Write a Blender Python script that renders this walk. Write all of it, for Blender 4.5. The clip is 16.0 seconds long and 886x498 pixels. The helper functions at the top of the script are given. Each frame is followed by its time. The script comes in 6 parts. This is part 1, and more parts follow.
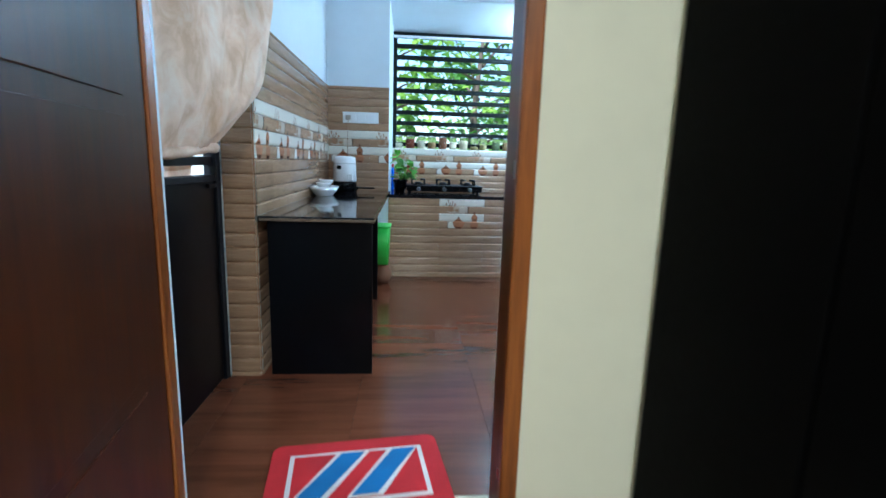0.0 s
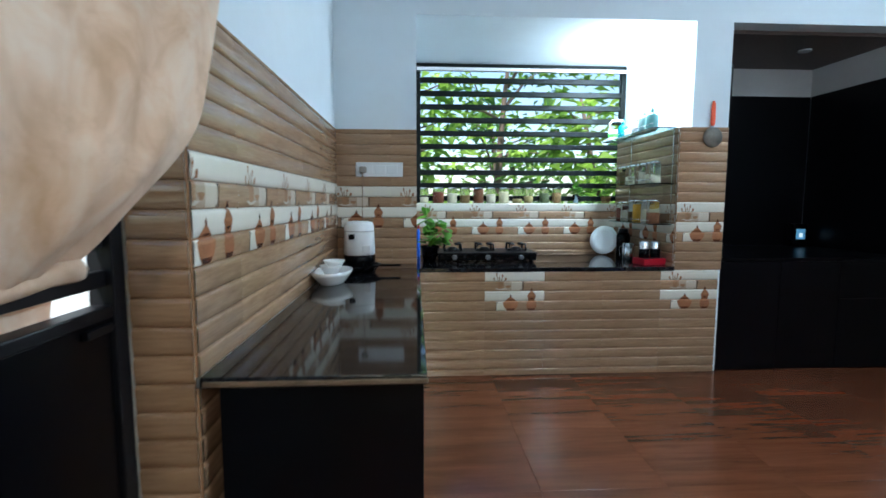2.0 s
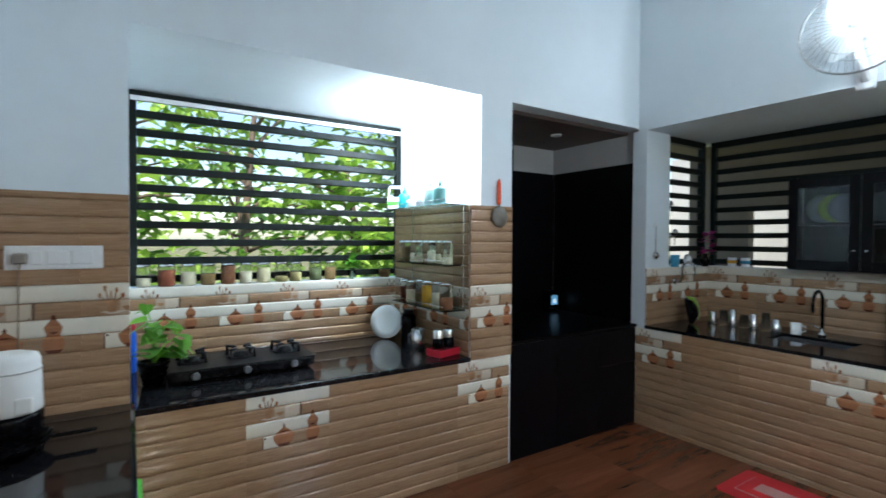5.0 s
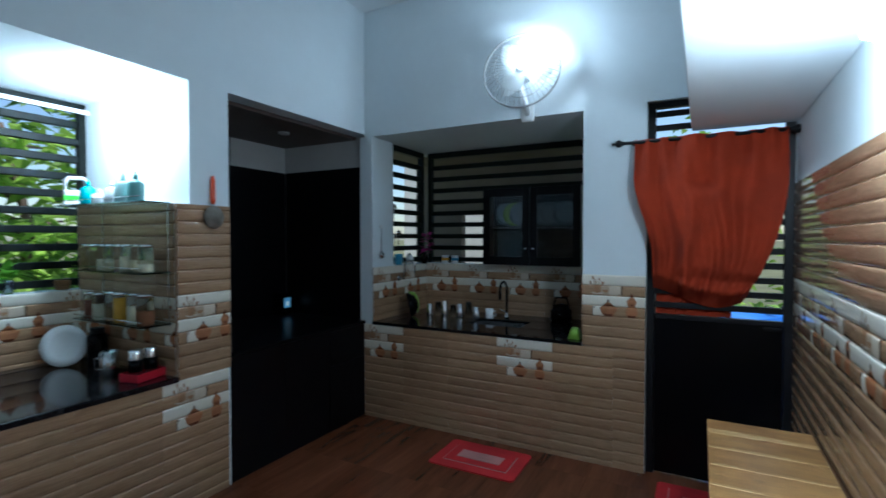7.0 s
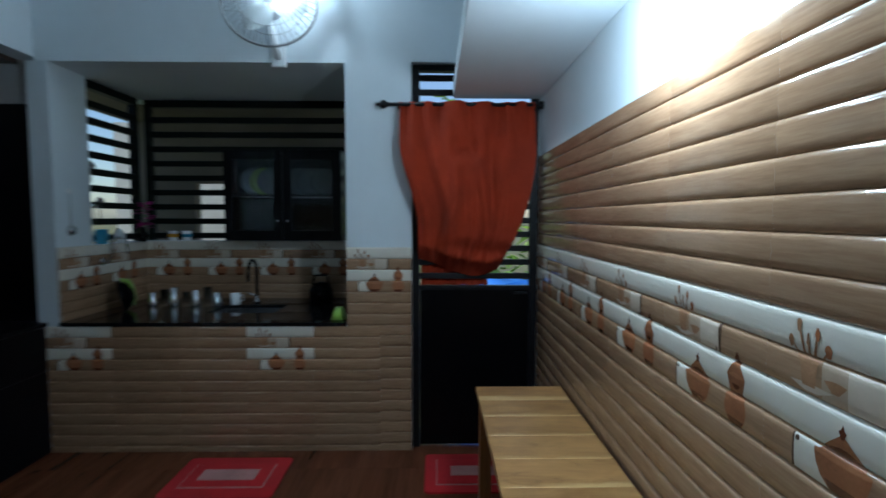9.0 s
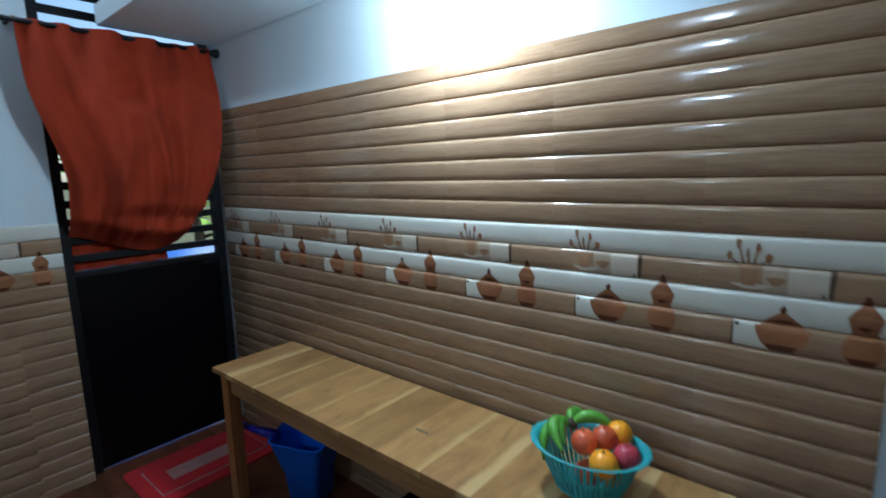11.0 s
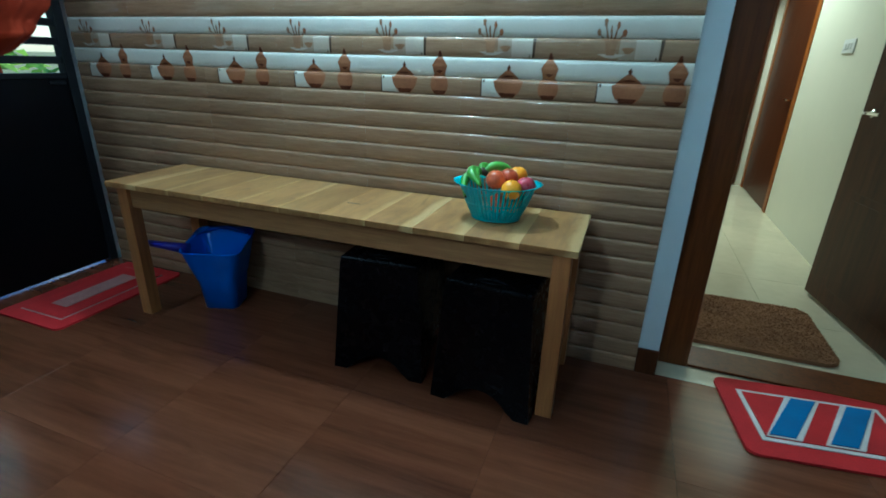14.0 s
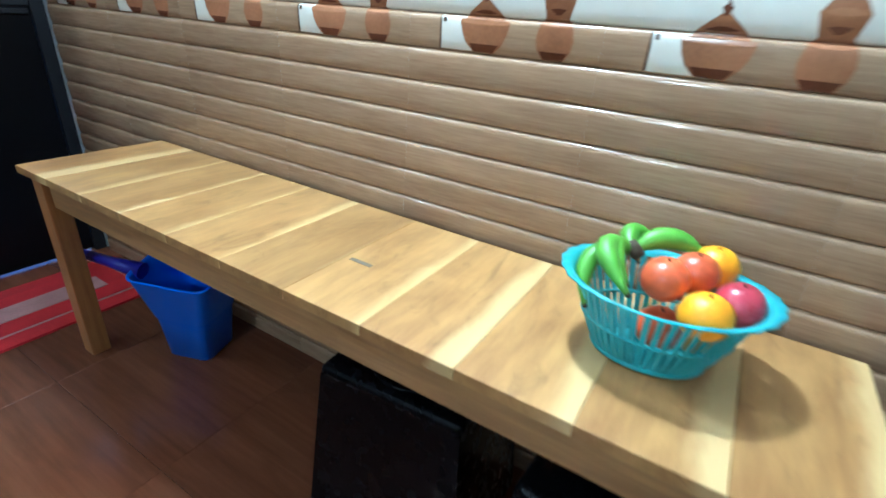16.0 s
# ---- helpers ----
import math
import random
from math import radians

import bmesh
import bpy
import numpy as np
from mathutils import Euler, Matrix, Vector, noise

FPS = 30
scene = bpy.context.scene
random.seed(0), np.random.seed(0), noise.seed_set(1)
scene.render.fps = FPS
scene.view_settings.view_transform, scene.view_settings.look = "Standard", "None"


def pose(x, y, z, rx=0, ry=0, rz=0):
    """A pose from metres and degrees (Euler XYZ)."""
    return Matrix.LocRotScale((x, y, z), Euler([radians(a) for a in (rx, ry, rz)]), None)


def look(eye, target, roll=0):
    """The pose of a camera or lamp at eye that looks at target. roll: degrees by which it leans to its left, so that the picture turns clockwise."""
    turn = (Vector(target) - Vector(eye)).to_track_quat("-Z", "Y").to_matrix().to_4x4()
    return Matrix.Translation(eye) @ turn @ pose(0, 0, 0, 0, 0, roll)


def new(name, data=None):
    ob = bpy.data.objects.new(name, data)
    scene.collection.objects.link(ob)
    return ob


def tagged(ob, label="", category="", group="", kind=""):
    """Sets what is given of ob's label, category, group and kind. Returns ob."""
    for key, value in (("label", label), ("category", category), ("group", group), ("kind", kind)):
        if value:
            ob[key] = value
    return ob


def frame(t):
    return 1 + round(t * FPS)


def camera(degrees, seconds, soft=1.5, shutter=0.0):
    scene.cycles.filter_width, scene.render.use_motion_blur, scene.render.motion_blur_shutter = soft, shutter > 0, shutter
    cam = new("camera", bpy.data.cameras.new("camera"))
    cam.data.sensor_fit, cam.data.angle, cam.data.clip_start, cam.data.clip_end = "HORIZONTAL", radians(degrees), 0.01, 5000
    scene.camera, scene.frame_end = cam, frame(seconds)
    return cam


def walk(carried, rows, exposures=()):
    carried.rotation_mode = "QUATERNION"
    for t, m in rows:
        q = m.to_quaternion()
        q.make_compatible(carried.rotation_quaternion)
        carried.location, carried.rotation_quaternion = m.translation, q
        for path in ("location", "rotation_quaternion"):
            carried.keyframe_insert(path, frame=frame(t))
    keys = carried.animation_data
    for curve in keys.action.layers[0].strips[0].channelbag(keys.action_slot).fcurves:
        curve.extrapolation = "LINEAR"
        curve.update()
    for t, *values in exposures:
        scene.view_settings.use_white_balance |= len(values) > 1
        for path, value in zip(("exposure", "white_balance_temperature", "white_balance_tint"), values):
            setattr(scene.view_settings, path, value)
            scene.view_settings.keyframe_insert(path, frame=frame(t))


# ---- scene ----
cam = camera(85.0, 16.0, soft=1.6, shutter=0.5)
PATH = [
    (0, (-0.322, 1.144, 1.161), (-0.171, 3.106, 0.804), 1.7),
    (0.5, (-0.396, 1.462, 1.213), (-0.291, 3.432, 0.890), 1.9),
    (1, (-0.457, 1.785, 1.237), (-0.422, 3.768, 0.974), 1.9),
    (1.5, (-0.481, 2.108, 1.246), (-0.443, 4.096, 1.033), 1.1),
    (2, (-0.522, 2.399, 1.316), (-0.406, 4.386, 1.121), 0.1),
    (2.5, (-0.554, 2.654, 1.339), (-0.311, 4.631, 1.165), -0.1),
    (3, (-0.506, 2.934, 1.382), (-0.102, 4.889, 1.265), -0.5),
    (5.5, (-0.506, 3.279, 1.662), (0.765, 4.823, 1.635), 0.5),
    (6, (-0.46, 3.246, 1.672), (0.999, 4.613, 1.65), 0.4),
    (6.5, (-0.412, 3.209, 1.681), (1.222, 4.362, 1.646), 0.2),
    (7, (-0.353, 3.174, 1.66), (1.41, 4.117, 1.616), 0.0),
    (7.5, (-0.307, 3.184, 1.654), (1.548, 3.928, 1.584), -0.0),
    (8, (-0.27, 3.196, 1.631), (1.644, 3.767, 1.528), -0.1),
    (8.5, (-0.142, 3.263, 1.583), (1.823, 3.616, 1.462), 0.1),
    (9, (0.059, 3.357, 1.591), (2.055, 3.325, 1.463), 0.1),
    (9.5, (0.202, 3.512, 1.617), (2.127, 2.984, 1.493), 0.1),
    (10, (0.322, 3.704, 1.65), (2.051, 2.708, 1.52), -0.1),
    (12.5, (0.202, 4.729, 1.427), (1.018, 2.968, 0.947), -0.0),
    (13, (0.19, 4.838, 1.377), (0.947, 3.071, 0.823), 0.4),
    (13.5, (0.233, 4.814, 1.308), (0.929, 3.054, 0.663), 1.0),
    (14, (0.369, 4.654, 1.245), (1.008, 2.902, 0.523), 1.7),
    (14.5, (0.508, 4.47, 1.203), (1.138, 2.73, 0.444), 3.0),
    (15, (0.581, 4.164, 1.219), (1.253, 2.445, 0.448), 4.1),
    (15.5, (0.656, 3.911, 1.204), (1.399, 2.238, 0.396), 4.5),
    (16, (0.764, 3.679, 1.19), (1.668, 2.124, 0.314), 4.4),
]
walk(cam, [(t, look(eye, target, roll)) for t, eye, target, roll in PATH],
     exposures=[(0.0, 1.38, 5000, 3), (0.5, 1.28, 5050, 4), (1.0, 0.9, 4900, 5), (1.5, 1.15, 5500, 6), (2.0, 1.08, 5800, 7), (2.5, 1.02, 5850, 8), (3.0, 1.15, 5900, 10), (5.5, 0.95, 6300, 10), (6.0, 0.85, 6150, 9), (6.5, 0.6, 5800, 6), (7.0, 0.1, 5500, 4),
                (8.0, -0.35, 5500, 4), (9.0, -0.28, 5500, 3), (9.5, -0.35, 5600, 4), (10.0, -0.50, 5700, 5), (12.5, 0.85, 4850, -9), (13.0, 0.87, 4950, -13), (13.5, 0.7, 4850, -10), (14.0, 0.38, 4850, -15), (14.5, 1.25, 4850, -9), (15.0, 1.4, 4950, -8), (15.5, 1.38, 5300, -3), (16.0, 1.62, 5250, -1)])

# ---- world, sun, lamps ----
world = bpy.data.worlds.new("sky")
scene.world = world
world.use_nodes = True
wn = world.node_tree
sky = wn.nodes.new("ShaderNodeTexSky")
sky.sky_type = "NISHITA"
sky.sun_disc = False
sky.sun_elevation, sky.sun_rotation = radians(52), radians(150)
wn.links.new(sky.outputs[0], wn.nodes["Background"].inputs[0])
wn.nodes["Background"].inputs[1].default_value = 0.15


def lamp(name, kind, place, energy, colour, size=0.1, aim=None):
    data = bpy.data.lights.new(name, kind)
    data.energy, data.color = energy, colour
    if kind == "AREA":
        data.size = size
    elif kind == "POINT":
        data.shadow_soft_size = size
    ob = new(name, data)
    ob.matrix_world = look(place, aim) if aim else Matrix.Translation(place)
    return ob


sun = lamp("sun", "SUN", (0, 0, 9), 5.0, (1.0, 0.93, 0.82), aim=(2.2, 3.6, 2.2))
sun.data.angle = radians(0.6)
COOL = (0.80, 0.93, 1.0)
lamp("bay_bulb_light", "POINT", (1.30, 6.45, 2.44), 34, COOL, 0.05)
lamp("east_bulb_light", "POINT", (3.04, 4.28, 2.99), 20, COOL, 0.05)
lamp("south_bulb_light", "POINT", (1.34, 2.82, 2.14), 35, COOL, 0.05)
lamp("hall_light", "AREA", (-0.2, -0.6, 2.82), 43, (1.0, 0.92, 0.74), 0.35, aim=(-0.2, -0.6, 0.0))


# ---- materials ----
def nodes_of(m):
    m.use_nodes = True
    return m.node_tree, m.node_tree.nodes["Principled BSDF"]


def link(nt, a, b):
    nt.links.new(a, b)


def coords(nt, scale=(1, 1, 1), wobble=0.0, world_space=False):
    """Object coordinates in metres, shifted by the object's own random number."""
    tc = nt.nodes.new("ShaderNodeTexCoord")
    info = nt.nodes.new("ShaderNodeObjectInfo")
    mul = nt.nodes.new("ShaderNodeVectorMath")
    mul.operation = "MULTIPLY_ADD"
    link(nt, info.outputs["Random"], mul.inputs[0])
    mul.inputs[1].default_value = (7.3 * wobble, 11.9 * wobble, 5.1 * wobble)
    link(nt, tc.outputs["Object"], mul.inputs[2])
    mp = nt.nodes.new("ShaderNodeMapping")
    mp.inputs["Scale"].default_value = scale
    link(nt, mul.outputs[0], mp.inputs[0])
    return mp.outputs[0], info.outputs["Random"]


def noise_tex(nt, vec, scale, detail=4.0, rough=0.55, distort=0.0):
    n = nt.nodes.new("ShaderNodeTexNoise")
    n.inputs["Scale"].default_value, n.inputs["Detail"].default_value = scale, detail
    n.inputs["Roughness"].default_value, n.inputs["Distortion"].default_value = rough, distort
    link(nt, vec, n.inputs["Vector"])
    return n.outputs["Fac"]


def ramp(nt, fac, stops):
    r = nt.nodes.new("ShaderNodeValToRGB")
    while len(r.color_ramp.elements) < len(stops):
        r.color_ramp.elements.new(0.5)
    for e, (p, c) in zip(r.color_ramp.elements, stops):
        e.position, e.color = p, (*c, 1)
    link(nt, fac, r.inputs[0])
    return r.outputs[0]


def mix(nt, fac, a, b, how="MIX"):
    m = nt.nodes.new("ShaderNodeMix")
    m.data_type, m.blend_type = "RGBA", how
    for sock, v in ((m.inputs[0], fac), (m.inputs[6], a), (m.inputs[7], b)):
        if isinstance(v, (int, float)):
            sock.default_value = v
        elif isinstance(v, tuple):
            sock.default_value = (*v, 1)
        else:
            link(nt, v, sock)
    return m.outputs[2]


def bump(nt, bsdf, height, strength, distance=0.002):
    b = nt.nodes.new("ShaderNodeBump")
    b.inputs["Strength"].default_value, b.inputs["Distance"].default_value = strength, distance
    link(nt, height, b.inputs["Height"])
    link(nt, b.outputs[0], bsdf.inputs["Normal"])


def shade(c, k):
    return tuple(max(0.0, min(1.0, v * k)) for v in c)


def plain(name, colour, rough=0.5, metal=0.0, vary=0.18, scale=9.0, relief=0.08, spec=0.5, coat=0.0):
    """A painted, plastic, stone or metal surface with two scales of unevenness."""
    m = bpy.data.materials.new(name)
    nt, b = nodes_of(m)
    vec, rnd = coords(nt, wobble=1.0)
    big = noise_tex(nt, vec, scale * 0.25, 3)
    small = noise_tex(nt, vec, scale * 4, 5)
    c = ramp(nt, big, [(0.3, shade(colour, 1 - vary)), (0.7, shade(colour, 1 + vary * 0.6))])
    c = mix(nt, 0.25, c, ramp(nt, small, [(0.35, shade(colour, 1 - vary)), (0.65, shade(colour, 1 + vary * 0.4))]))
    link(nt, c, b.inputs["Base Color"])
    rr = nt.nodes.new("ShaderNodeMapRange")
    rr.inputs[3].default_value, rr.inputs[4].default_value = rough * 0.8, min(1.0, rough * 1.25)
    link(nt, small, rr.inputs[0])
    link(nt, rr.outputs[0], b.inputs["Roughness"])
    b.inputs["Metallic"].default_value = metal
    b.inputs["Specular IOR Level"].default_value = spec
    b.inputs["Coat Weight"].default_value = coat
    if relief:
        bump(nt, b, small, relief)
    return m


def grained(name, dark, light, rough, along=(1.2, 14, 14), contrast=0.5, relief=0.12, spec=0.5, per_piece=0.35, streak=None, swirl=0.35, fine_mix=0.45):
    """Wood grain stretched along one axis, with its own shade for each piece."""
    m = bpy.data.materials.new(name)
    nt, b = nodes_of(m)
    vec, rnd = coords(nt, along, 1.0)
    fine = noise_tex(nt, vec, 4.5, 7, 0.62, swirl)
    broad = noise_tex(nt, vec, 1.1, 3, 0.5, swirl * 1.5)
    c = ramp(nt, broad, [(0.5 - contrast * 0.5, dark), (0.5 + contrast * 0.5, light)])
    c = mix(nt, fine_mix, c, ramp(nt, fine, [(0.36, shade(dark, 0.8)), (0.64, light)]))
    if streak:
        s = noise_tex(nt, vec, 0.55, 2, 0.5, 0.8)
        st = ramp(nt, s, [(0.55, (0, 0, 0)), (0.66, (1, 1, 1))])
        c = mix(nt, st, c, streak)
    tone = nt.nodes.new("ShaderNodeMapRange")
    tone.inputs[3].default_value, tone.inputs[4].default_value = 1 - per_piece, 1 + per_piece * 0.4
    link(nt, rnd, tone.inputs[0])
    hsv = nt.nodes.new("ShaderNodeHueSaturation")
    link(nt, c, hsv.inputs["Color"])
    link(nt, tone.outputs[0], hsv.inputs["Value"])
    link(nt, hsv.outputs[0], b.inputs["Base Color"])
    rr = nt.nodes.new("ShaderNodeMapRange")
    rr.inputs[3].default_value, rr.inputs[4].default_value = rough * 0.75, min(1.0, rough * 1.3)
    link(nt, fine, rr.inputs[0])
    link(nt, rr.outputs[0], b.inputs["Roughness"])
    b.inputs["Specular IOR Level"].default_value = spec
    bump(nt, b, fine, relief)
    return m


def plank_print(name, dark, light):
    """Glazed floor tile printed with three wood boards, each with its own shade, dark streaks and knots."""
    m = bpy.data.materials.new(name)
    nt, b = nodes_of(m)
    vec, rnd = coords(nt, (0.8, 10.0, 10.0), 1.0)
    spot, _ = coords(nt, (1.7, 6.5, 6.5), 1.0)
    tc = nt.nodes.new("ShaderNodeTexCoord")
    cells = nt.nodes.new("ShaderNodeMapping")
    cells.inputs["Scale"].default_value = (0.001, 5.0, 0.001)
    link(nt, tc.outputs["Object"], cells.inputs[0])
    flat = nt.nodes.new("ShaderNodeVectorMath")
    flat.operation = "FLOOR"
    link(nt, cells.outputs[0], flat.inputs[0])
    add = nt.nodes.new("ShaderNodeVectorMath")
    add.operation = "MULTIPLY_ADD"
    link(nt, rnd, add.inputs[0])
    add.inputs[1].default_value = (97.3, 51.7, 23.1)
    link(nt, flat.outputs[0], add.inputs[2])
    white = nt.nodes.new("ShaderNodeTexWhiteNoise")
    link(nt, add.outputs[0], white.inputs["Vector"])
    fine = noise_tex(nt, vec, 5.0, 7, 0.6, 0.15)
    broad = noise_tex(nt, vec, 1.0, 3, 0.5, 0.3)
    knots = noise_tex(nt, spot, 1.3, 4, 0.55, 0.6)
    c = ramp(nt, broad, [(0.25, dark), (0.78, light)])
    c = mix(nt, 0.22, c, ramp(nt, fine, [(0.36, shade(dark, 0.8)), (0.64, light)]))
    c = mix(nt, ramp(nt, knots, [(0.58, (0, 0, 0)), (0.80, (0.45, 0.45, 0.45))]), c, shade(dark, 0.6))
    tone = nt.nodes.new("ShaderNodeMapRange")
    tone.inputs[3].default_value, tone.inputs[4].default_value = 0.91, 1.09
    link(nt, white.outputs["Value"], tone.inputs[0])
    hsv = nt.nodes.new("ShaderNodeHueSaturation")
    link(nt, c, hsv.inputs["Color"])
    link(nt, tone.outputs[0], hsv.inputs["Value"])
    link(nt, hsv.outputs[0], b.inputs["Base Color"])
    rr = nt.nodes.new("ShaderNodeMapRange")
    rr.inputs[3].default_value, rr.inputs[4].default_value = 0.12, 0.19
    link(nt, fine, rr.inputs[0])
    link(nt, rr.outputs[0], b.inputs["Roughness"])
    bump(nt, b, fine, 0.004)
    return m


def board_wood(name, dark, light, sap):
    """Solid boards laid side by side across x: cloudy heartwood figure, and pale sapwood down one edge of some."""
    m = bpy.data.materials.new(name)
    nt, b = nodes_of(m)
    vec, rnd = coords(nt, (13, 1.3, 13), 1.0)
    cloud, _ = coords(nt, (5.5, 2.2, 5.5), 1.0)
    fine = noise_tex(nt, vec, 4.5, 7, 0.62, 0.3)
    broad = noise_tex(nt, cloud, 1.5, 4, 0.55, 0.7)
    figure = noise_tex(nt, cloud, 2.6, 5, 0.6, 1.2)
    c = ramp(nt, broad, [(0.30, dark), (0.66, light)])
    c = mix(nt, 0.30, c, ramp(nt, fine, [(0.36, dark), (0.64, light)]))
    c = mix(nt, ramp(nt, figure, [(0.58, (0, 0, 0)), (0.74, (0.6, 0.6, 0.6))]), c, shade(dark, 0.62))
    tc = nt.nodes.new("ShaderNodeTexCoord")
    sep = nt.nodes.new("ShaderNodeSeparateXYZ")
    link(nt, tc.outputs["Generated"], sep.inputs[0])
    wav = nt.nodes.new("ShaderNodeMath")
    wav.operation = "MULTIPLY_ADD"
    link(nt, broad, wav.inputs[0])
    wav.inputs[1].default_value = 0.55
    link(nt, sep.outputs[0], wav.inputs[2])
    wide = nt.nodes.new("ShaderNodeMath")
    wide.operation = "MULTIPLY_ADD"
    link(nt, rnd, wide.inputs[0])
    wide.inputs[1].default_value = -0.30
    link(nt, wav.outputs[0], wide.inputs[2])
    edge = ramp(nt, wide.outputs[0], [(0.14, (0.85, 0.85, 0.85)), (0.27, (0, 0, 0))])
    c = mix(nt, edge, c, sap)
    tone = nt.nodes.new("ShaderNodeMapRange")
    tone.inputs[3].default_value, tone.inputs[4].default_value = 0.84, 1.08
    link(nt, rnd, tone.inputs[0])
    hsv = nt.nodes.new("ShaderNodeHueSaturation")
    link(nt, c, hsv.inputs["Color"])
    link(nt, tone.outputs[0], hsv.inputs["Value"])
    link(nt, hsv.outputs[0], b.inputs["Base Color"])
    rr = nt.nodes.new("ShaderNodeMapRange")
    rr.inputs[3].default_value, rr.inputs[4].default_value = 0.26, 0.42
    link(nt, fine, rr.inputs[0])
    link(nt, rr.outputs[0], b.inputs["Roughness"])
    bump(nt, b, fine, 0.08)
    return m


def glassy(name, colour=(0.9, 0.96, 0.94), rough=0.03):
    m = bpy.data.materials.new(name)
    nt, b = nodes_of(m)
    b.inputs["Base Color"].default_value = (*colour, 1)
    b.inputs["Roughness"].default_value = rough
    b.inputs["Transmission Weight"].default_value = 1.0
    b.inputs["IOR"].default_value = 1.3
    return m


def leafy(name, dark, light):
    m = bpy.data.materials.new(name)
    nt, b = nodes_of(m)
    geo = nt.nodes.new("ShaderNodeNewGeometry")
    c = ramp(nt, geo.outputs["Random Per Island"], [(0.0, dark), (0.75, light), (1.0, shade(light, 1.5))])
    link(nt, c, b.inputs["Base Color"])
    b.inputs["Roughness"].default_value = 0.45
    tr = nt.nodes.new("ShaderNodeBsdfTranslucent")
    link(nt, c, tr.inputs[0])
    mx = nt.nodes.new("ShaderNodeMixShader")
    mx.inputs[0].default_value = 0.45
    link(nt, b.outputs[0], mx.inputs[1])
    link(nt, tr.outputs[0], mx.inputs[2])
    link(nt, mx.outputs[0], nt.nodes["Material Output"].inputs["Surface"])
    return m


def glowing(name, colour, strength):
    m = bpy.data.materials.new(name)
    nt, b = nodes_of(m)
    b.inputs["Base Color"].default_value = (*colour, 1)
    b.inputs["Emission Color"].default_value = (*colour, 1)
    b.inputs["Emission Strength"].default_value = strength
    return m


def cloth(name, colour, rough=0.9, weave=420.0, vary=0.25, sheen=0.0, thin=0.0, blotch=5.0):
    m = bpy.data.materials.new(name)
    nt, b = nodes_of(m)
    vec, rnd = coords(nt, wobble=1.0)
    big = noise_tex(nt, vec, blotch, 4)
    fine = noise_tex(nt, vec, weave, 2)
    c = ramp(nt, big, [(0.3, shade(colour, 1 - vary)), (0.7, shade(colour, 1 + vary))])
    c = mix(nt, 0.35, c, ramp(nt, fine, [(0.35, shade(colour, 0.6)), (0.65, shade(colour, 1.25))]))
    link(nt, c, b.inputs["Base Color"])
    b.inputs["Roughness"].default_value = rough
    b.inputs["Sheen Weight"].default_value = sheen
    bump(nt, b, fine, 0.3, 0.001)
    if thin:
        tr = nt.nodes.new("ShaderNodeBsdfTranslucent")
        link(nt, c, tr.inputs[0])
        mx = nt.nodes.new("ShaderNodeMixShader")
        mx.inputs[0].default_value = thin
        link(nt, b.outputs[0], mx.inputs[1])
        link(nt, tr.outputs[0], mx.inputs[2])
        link(nt, mx.outputs[0], nt.nodes["Material Output"].inputs["Surface"])
    return m


def brushed_cloth(name, deep, mid, pale):
    """Thin cloth printed with overlapping watery brush marks."""
    m = bpy.data.materials.new(name)
    nt, b = nodes_of(m)
    vec, rnd = coords(nt, (4.0, 4.0, 3.0))
    wash = noise_tex(nt, vec, 1.0, 4, 0.55, 0.4)
    marks = noise_tex(nt, vec, 2.6, 4, 0.6, 0.7)
    fine, _ = coords(nt)
    weave = noise_tex(nt, fine, 420, 2)
    c = ramp(nt, wash, [(0.34, deep), (0.52, mid), (0.68, pale)])
    c = mix(nt, 0.45, c, ramp(nt, marks, [(0.36, deep), (0.50, mid), (0.62, pale)]))
    link(nt, c, b.inputs["Base Color"])
    b.inputs["Roughness"].default_value = 0.9
    bump(nt, b, weave, 0.3, 0.001)
    tr = nt.nodes.new("ShaderNodeBsdfTranslucent")
    link(nt, c, tr.inputs[0])
    mx = nt.nodes.new("ShaderNodeMixShader")
    mx.inputs[0].default_value = 0.3
    link(nt, b.outputs[0], mx.inputs[1])
    link(nt, tr.outputs[0], mx.inputs[2])
    link(nt, mx.outputs[0], nt.nodes["Material Output"].inputs["Surface"])
    return m


WHITE = plain("wall_paint", (0.70, 0.76, 0.80), 0.75, vary=0.06, scale=3, relief=0.12)
CREAM = plain("hall_paint", (0.78, 0.76, 0.64), 0.45, vary=0.06, scale=3, relief=0.1)
CEIL = plain("ceiling_paint", (0.72, 0.77, 0.80), 0.85, vary=0.05, scale=3, relief=0.1)
TILE = grained("ribbed_wall_tile", (0.25, 0.142, 0.080), (0.46, 0.292, 0.175), 0.08, along=(2.6, 2.6, 34), contrast=0.75, relief=0.008, spec=0.65, per_piece=0.12, fine_mix=0.30)
TILE_WHITE = plain("tile_white_glaze", (0.74, 0.69, 0.60), 0.07, vary=0.05, scale=6, relief=0.02)
PRINT_CLAY = plain("printed_clay", (0.35, 0.145, 0.068), 0.18, vary=0.35, scale=30, relief=0)
PRINT_SHADE = plain("printed_clay_shade", (0.13, 0.042, 0.020), 0.18, vary=0.3, scale=30, relief=0)
PRINT_STRAW = plain("printed_spoons", (0.36, 0.195, 0.105), 0.18, vary=0.4, scale=40, relief=0)
PRINT_BEIGE = plain("printed_cloth", (0.46, 0.345, 0.25), 0.16, vary=0.15, scale=20, relief=0)
PRINT_PALE = plain("printed_pale_cloth", (0.60, 0.50, 0.40), 0.16, vary=0.12, scale=20, relief=0)
